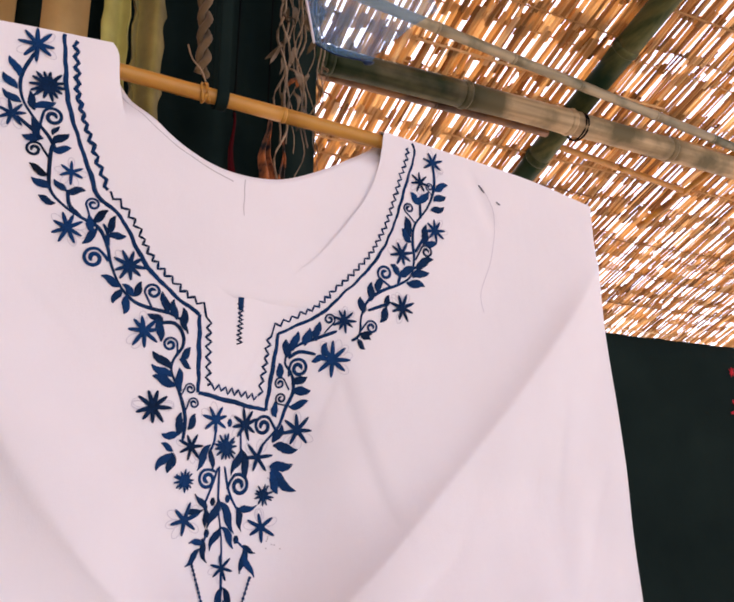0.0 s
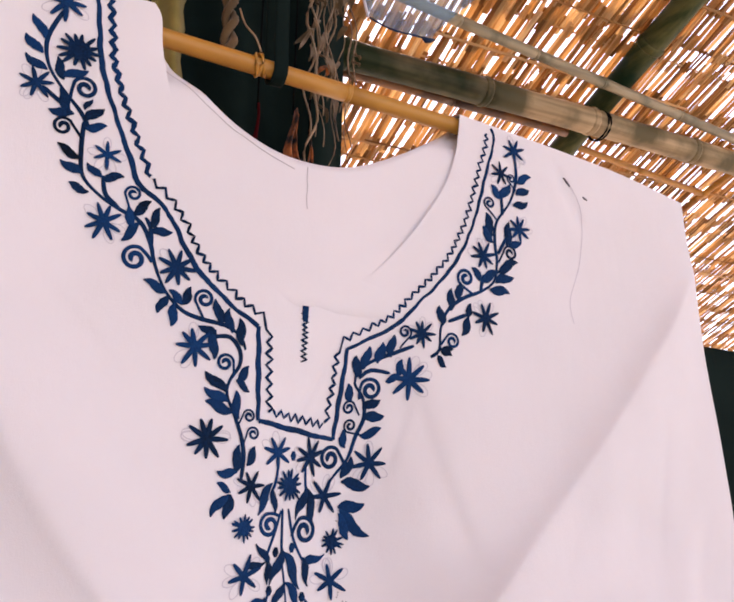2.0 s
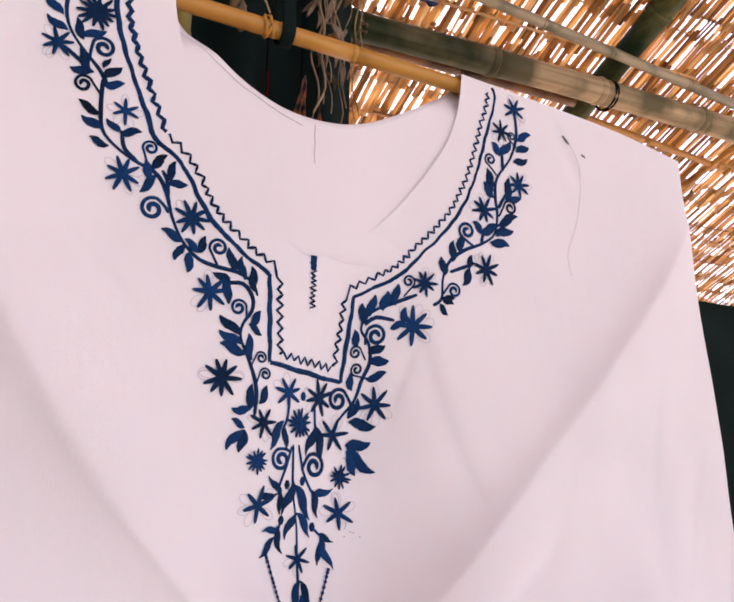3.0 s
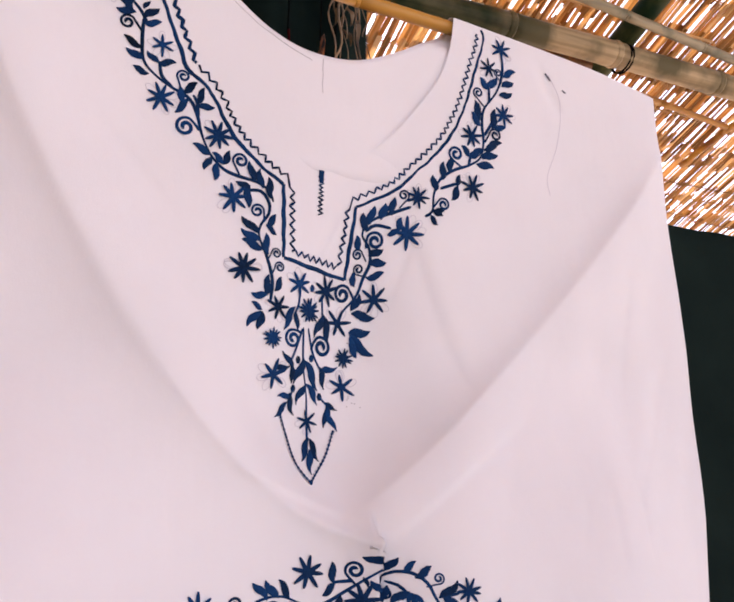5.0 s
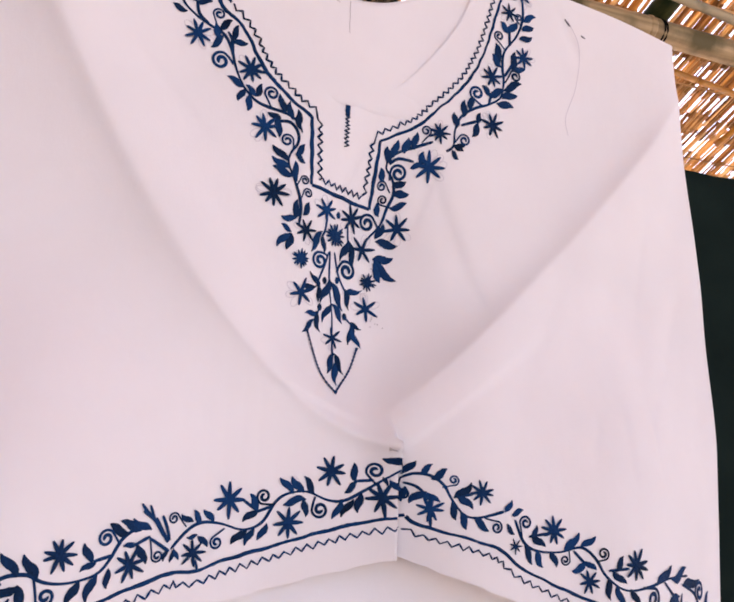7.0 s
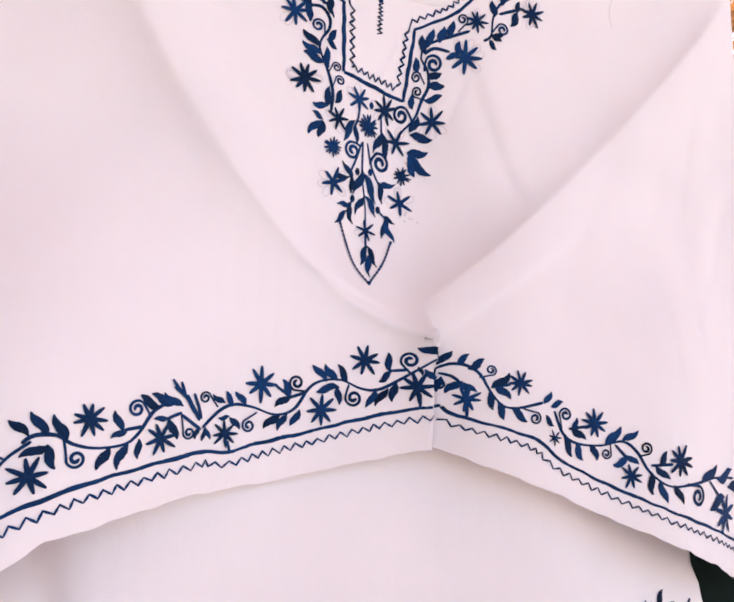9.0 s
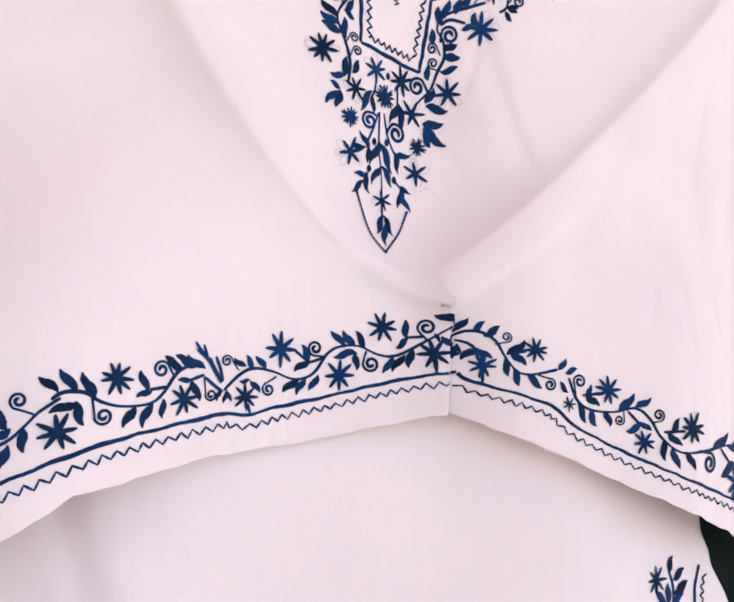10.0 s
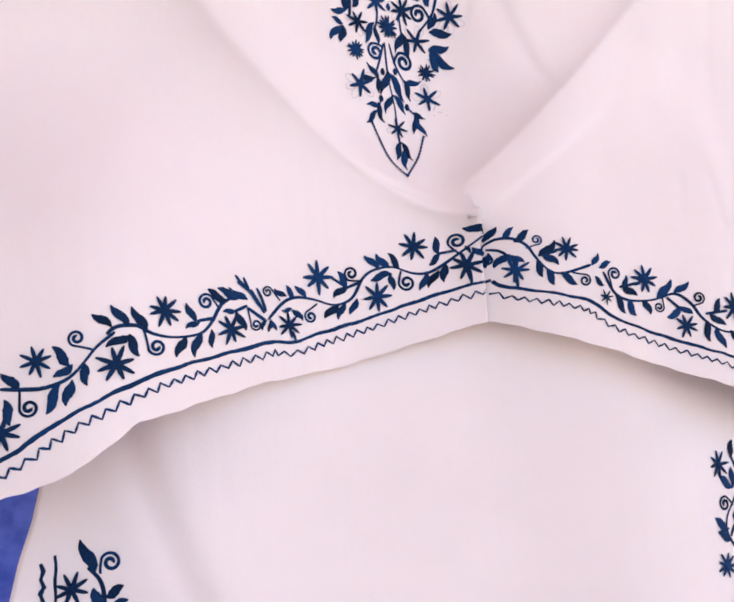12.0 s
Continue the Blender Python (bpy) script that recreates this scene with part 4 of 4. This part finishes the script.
# ---- traced marks and stray threads ----
def loop_trace(x, z, r, seed):
    """Faint pencil loops left round a flower."""
    rng = random.Random(seed)
    strokes = []
    for k in range(rng.randint(3, 5)):
        a = rng.uniform(0, 6.28)
        ax, az = math.cos(a), math.sin(a)
        line = []
        for i in range(13):
            w = math.pi * (i / 12 - 0.5) * 1.7
            u, v = r * (0.78 + 0.42 * math.cos(w)), r * 0.24 * math.sin(w)
            line.append((x + ax * u - az * v, z + az * u + ax * v))
        strokes.append((line, [0.0005] * 13))
    return strokes


def traced(flowers, seed):
    for i, (x, z, r, n) in enumerate(flowers):
        if n < 12:
            tagged(worked("pencil_trace", loop_trace(*at((x, z)), r / 1000, seed + i), cloth_y, tunic, PENCIL, "", 0.0001, 0.0002), kind="stuff")


traced(LEFT_YOKE_FLOWERS + RIGHT_YOKE_FLOWERS + PLASTRON_FLOWERS, 3)
rng = random.Random(8)
dots = [at((33 + rng.uniform(-5, 5), -68 + rng.uniform(-6, 4))) for _ in range(7)] + [at((34 + rng.uniform(-4, 4), -24 + rng.uniform(-5, 5))) for _ in range(5)]
tagged(worked("pencil_dots", [([(x - 0.0005, z), (x, z), (x + 0.0005, z)], [0.0005, 0.0010, 0.0005]) for x, z in dots], cloth_y, tunic, GREYMARK, "", 0.0001, 0.0002), kind="stuff")
line = glide([at(p) for p in [(198, 208), (209, 184), (204, 147), (193, 118), (195, 102)]], 0.003)
worked("pencil_trace", [(line, [0.0006] * len(line))], cloth_y, tunic, PENCIL, "faint pencil line down the shoulder", 0.0001, 0.0002)
line = glide([(0.068, 1.727), (0.088, 1.704), (0.117, 1.685), (0.146, 1.673)], 0.003)
worked("seam_line", [uneven(line, 0.0006, 4)], back_y, tunic, GREYMARK, "faint stitched seam along the back neck", 0.0001, 0.0002)
# no seam here: a thin grey line draws the crease's soft shade
line = [(0.154 + 0.0002 * math.sin(i), 1.676 - 0.002 * i) for i in range(14)]
worked("seam_line", [uneven(line, 0.0006, 9)], back_y, tunic, GREYMARK, "faint grey line for the shade of the back's centre crease", 0.0001, 0.0002)
for (px, pz), (qx, qz) in (((195, 209), (200, 203)), ((211, 197), (215, 195))):
    worked("tacking_stitch", [([at((px, pz)), at(((px + qx) / 2, (pz + qz) / 2)), at((qx, qz))], [0.0012, 0.0016, 0.0010])], cloth_y, tunic, BASTE, "grey tacking stitch on the shoulder")


# ---- rod and strap ----
bamboo_pole("hanging_rod", (0.0, 0.5068, 1.7445), (0.318, 0.5068, 1.7305), 0.0055, ROD, "thin yellow bamboo rod through the tunic's shoulders", 0.29, 12)


def strap():
    """Down in front of the rod, under it and up again behind."""
    pts = [(0.1350, 0.4995, 2.56 - 0.81 * i / 30) for i in range(31)]
    pts += [(0.1350, 0.5068 - 0.0085 * math.cos(a), 1.7385 - 0.0085 * math.sin(a)) for a in [math.pi * k / 10 for k in range(11)]]
    pts += [(0.1350, 0.516, 1.75 + 0.81 * i / 30) for i in range(31)]
    cols = [[(x + u, y, z) for x, y, z in pts] for u in (-0.0044, -0.0022, 0, 0.0022, 0.0044)]
    tagged(solid(grid("hanging_strap", cols, BLACKGREEN), 0.0012, 0), "black cloth strap looped round a bamboo rod", "strap")


strap()


def cord_wrap():
    """Brown cord wound on the rod beside the strap, with a pale loose end."""
    ob = thing("cord_wrap", "brown cord wound on a bamboo rod with loose end", "cord")
    pts = [(0.120 + 0.0020 * i / 12 + 0.0012 * math.sin(i * 0.8), 0.5068 + 0.0066 * math.cos(math.tau * i / 12), 1.7393 + 0.0066 * math.sin(math.tau * i / 12)) for i in range(34)]
    v, f = tube(pts, [0.0011 + 0.0003 * math.sin(i) for i in range(len(pts))], 7)
    mesh_object("winding", v, f, ROD, ob)
    pts = glide([(0.122, 0.499, 1.744), (0.118, 0.498, 1.752), (0.112, 0.500, 1.760), (0.109, 0.503, 1.772)], 0.002)
    v, f = tube(pts, [0.0006] * len(pts), 6)
    mesh_object("loose_end", v, f, TAN, ob)


cord_wrap()


# ---- cloths behind ----
def hung_cloth(name, x0, x1, z0, z1, y, mat, label, folds=5.0, depth=0.02, seed=1, category="cloth", ragged=0.0, taper=0.0):
    cols = []
    for i in range(91):
        s = i / 90
        x = x0 + (x1 - x0) * s
        top = z1 + 0.002 * noise.noise((x * 40, seed, 0)) + ragged * math.sin(x * 90 + seed)
        col = []
        for j in range(61):
            k = j / 60
            z = z0 + (top - z0) * k
            xx = x + ragged * math.sin(z * 175 + seed) * (1 if i in (0, 90) else 0.2)
            if taper:
                xx = 0.5 * (x0 + x1) + (xx - 0.5 * (x0 + x1)) * (0.12 + 0.88 * smooth(top, top - taper, z)) + 0.15 * (x1 - x0) * math.sin(z * 70 + seed)
            col.append((xx, y + depth * math.sin(folds * math.tau * s + seed + 1.2 * k) * (1.2 - 0.6 * k) + 0.4 * depth * noise.noise((x * 9, z * 4, seed)), z))
        cols.append(col)
    return tagged(solid(grid(name, cols, mat), 0.0012, 1), label, category, "hanging cloths")


dark = hung_cloth("hanging_cloth", 0.36, 1.25, 0.55, 1.607, 0.526, BLACKGREEN, "black-green cotton cloth with small red flowers", 3.0, 0.004, 3)


def red_flower(x, z, r, seed):
    rng = random.Random(seed)
    on = lambda a, b: 0.5215
    worked("red_flower", flower_strokes(x, z, r, 7, rng), on, dark, RED)


red_flower(0.652, 1.582, 0.005, 1), red_flower(0.658, 1.545, 0.014, 2), red_flower(0.655, 1.497, 0.010, 3)
red_flower(0.74, 1.53, 0.014, 4), red_flower(0.73, 1.45, 0.014, 5)
hung_cloth("hanging_cloth", -0.75, 0.02, 0.55, 1.62, 0.560, BLUE, "bright blue cotton cloth hanging behind the tunic", 4.0, 0.012, 5)
hung_cloth("hanging_cloth", -0.02, 0.412, 1.25, 2.60, 0.985, BLACKGREEN, "black-green cloth hanging in folds", 4.0, 0.02, 7)
hung_cloth("hanging_cloth", -0.42, -0.006, 1.30, 2.60, 0.96, GOLD, "gold-brown cloth hanging in folds", 3.0, 0.02, 8)
hung_cloth("hanging_scarf", 0.022, 0.075, 1.30, 2.60, 0.90, GOLD, "gold-brown scarf hanging straight", 0.7, 0.010, 9, "scarf")
hung_cloth("hanging_scarf", 0.088, 0.120, 1.30, 2.60, 0.89, OLIVE, "olive yellow scarf with ruffled edge", 0.8, 0.012, 10, "scarf", 0.0015)
hung_cloth("hanging_scarf", 0.126, 0.163, 1.30, 2.60, 0.90, OCHRE, "ochre scarf with ruffled edge", 1.1, 0.014, 12, "scarf", 0.004)


def hang_by_cord(scarf, x, y, z):
    v, f = tube([(x, y, z - 0.012), (x + 0.002, y - 0.004, 2.25), (x, 0.945, 2.60)], [0.0012] * 3, 6)
    mesh_object("cord", v, f, BLACK, scarf, "thin dark cord")


hang_by_cord(hung_cloth("hanging_scarf", 0.315, 0.338, 1.30, 1.985, 0.966, RUST, "rust-red patterned scarf end", 1.2, 0.01, 14, "scarf", 0.002, 0.10), 0.326, 0.967, 1.99)

hang_by_cord(hung_cloth("hanging_scarf", 0.270, 0.283, 1.30, 1.980, 0.962, DARKRED, "dark red ribbon end", 0.6, 0.004, 21, "ribbon", 0.0, 0.14), 0.2765, 0.963, 1.985)
hang_by_cord(hung_cloth("hanging_scarf", 0.345, 0.356, 1.30, 1.965, 0.968, RUST, "rust-red patterned scarf end", 0.7, 0.006, 23, "scarf", 0.002, 0.07), 0.35, 0.969, 1.97)


def rope(x, y, z0, z1, r, seed, label, mat):
    """Two strands twisted round each other."""
    ob = thing("twisted_rope", label, "rope", "ropes")
    for k in range(2):
        pts = []
        for i in range(140):
            s = i / 139
            a = s * 75 + k * math.pi
            pts.append((x + 0.006 * math.sin(s * 9 + seed) + r * math.cos(a), y + r * math.sin(a), z0 + (z1 - z0) * s))
        v, f = tube(pts, [r * 0.95] * len(pts), 8)
        mesh_object("strand", v, f, mat, ob)
    return ob


rope(0.200, 0.86, 1.965, 2.6, 0.0052, 1, "brown twisted cloth rope hanging", BRAID)


def twig_bundle():
    """Thin dry stems with curled leaf scraps hanging beside the black cloth."""
    rng = random.Random(4)
    ob = thing("dry_twigs", "bundle of dry stems with curled leaves hanging", "twigs")
    for k in range(12):
        x, y, ph = 0.350 + rng.uniform(-0.034, 0.026), 0.90 + rng.uniform(-0.02, 0.02), rng.uniform(0, 6)
        n = rng.randint(44, 60)
        pts = [(x + 0.008 * math.sin(ph + i * 0.35) + 0.004 * math.sin(i * 0.9 + ph * 2), y + 0.006 * math.cos(ph + i * 0.3), 2.5 - i * 0.012) for i in range(n)]
        r = rng.uniform(0.0010, 0.0026)
        v, f = tube(pts, [r * (1 - 0.5 * i / n) for i in range(n)], 6)
        mesh_object("stem", v, f, TAN, ob)
        for q in range(5):
            i = rng.randint(20, n - 6)
            px, py, pz = pts[i]
            a, ln, w = rng.uniform(-0.9, 0.9), rng.uniform(0.014, 0.032), rng.uniform(0.002, 0.005)
            cols = []
            for u in (-1, 0, 1):
                cols.append([(px + math.sin(a) * ln * s + u * w * math.sin(math.pi * min(0.97, s + 0.03)), py - 0.004 * u * u + 0.006 * math.sin(s * 5 + ph), pz - math.cos(a) * ln * s) for s in [j / 6 for j in range(7)]])
            solid(grid("dry_leaf", cols, RUST if rng.random() < 0.15 else (BRAID if rng.random() < 0.6 else TAN), ob), 0.0006)


twig_bundle()
bamboo_pole("bamboo_rail", (-1.2, 0.935, 2.60), (1.3, 0.935, 2.60), 0.022, POLE, "bamboo rail from which cloths hang", 0.3, 15)


def polythene():
    """A scrap of thin sheet slung from the rail, its lower edge bound with dark cord that ends in a knot."""
    ob = thing("polythene_sheet", "thin pale blue polythene scrap with dark corded edge", "polythene")

    def place(x, z):
        k = max(0.0, (z - 1.84) / 0.74)
        return (x, 0.575 + 0.352 * k + 0.004 * math.sin(60 * x + 14 * z), z)

    edge = [(EDGE_X, 1.860), (EDGE_X + 0.011, 1.851), (EDGE_X + 0.024, 1.847), (EDGE_X + 0.048, 1.848)]
    rim = glide(edge + [(EDGE_X + 0.068, 1.872), (EDGE_X + 0.110, 1.920), (EDGE_X + 0.170, 1.985)], 0.004)
    cols = []
    for x, low in rim:
        cols.append([place(x + 0.10 * (x - EDGE_X) * k + 0.003 * math.sin(9 * k + 40 * x) * k, low + (2.59 - low) * k) for k in [j / 30 for j in range(31)]])
    grid("sheet", cols, POLY, ob)
    line = [place(x, z - 0.001) for x, z in glide(edge, 0.004)]
    v, f = tube(line, [0.0008 + 0.0002 * math.sin(i * 1.7) for i in range(len(line))], 8)
    mesh_object("edge_cord", v, f, NAVYCLOTH, ob, "dark blue cord binding the lower edge")
    x, y, z = line[-1]
    v, f = tube([(x - 0.006, y, z + 0.001), (x - 0.002, y, z - 0.001), (x + 0.002, y, z), (x + 0.006, y, z + 0.002)], [0.0010, 0.0024, 0.0020, 0.0008], 8)
    mesh_object("knot", v, f, NAVYCLOTH, ob, "dark blue knot")
    line = [place(EDGE_X - 0.001 + 0.002 * math.sin(t * 0.3), 1.860 + 0.018 * t) for t in range(20)]
    v, f = tube(line, [0.0012] * len(line), 8)
    mesh_object("rolled_edge", v, f, PENCIL, ob, "pale rolled side edge")


EDGE_X = 0.240
polythene()
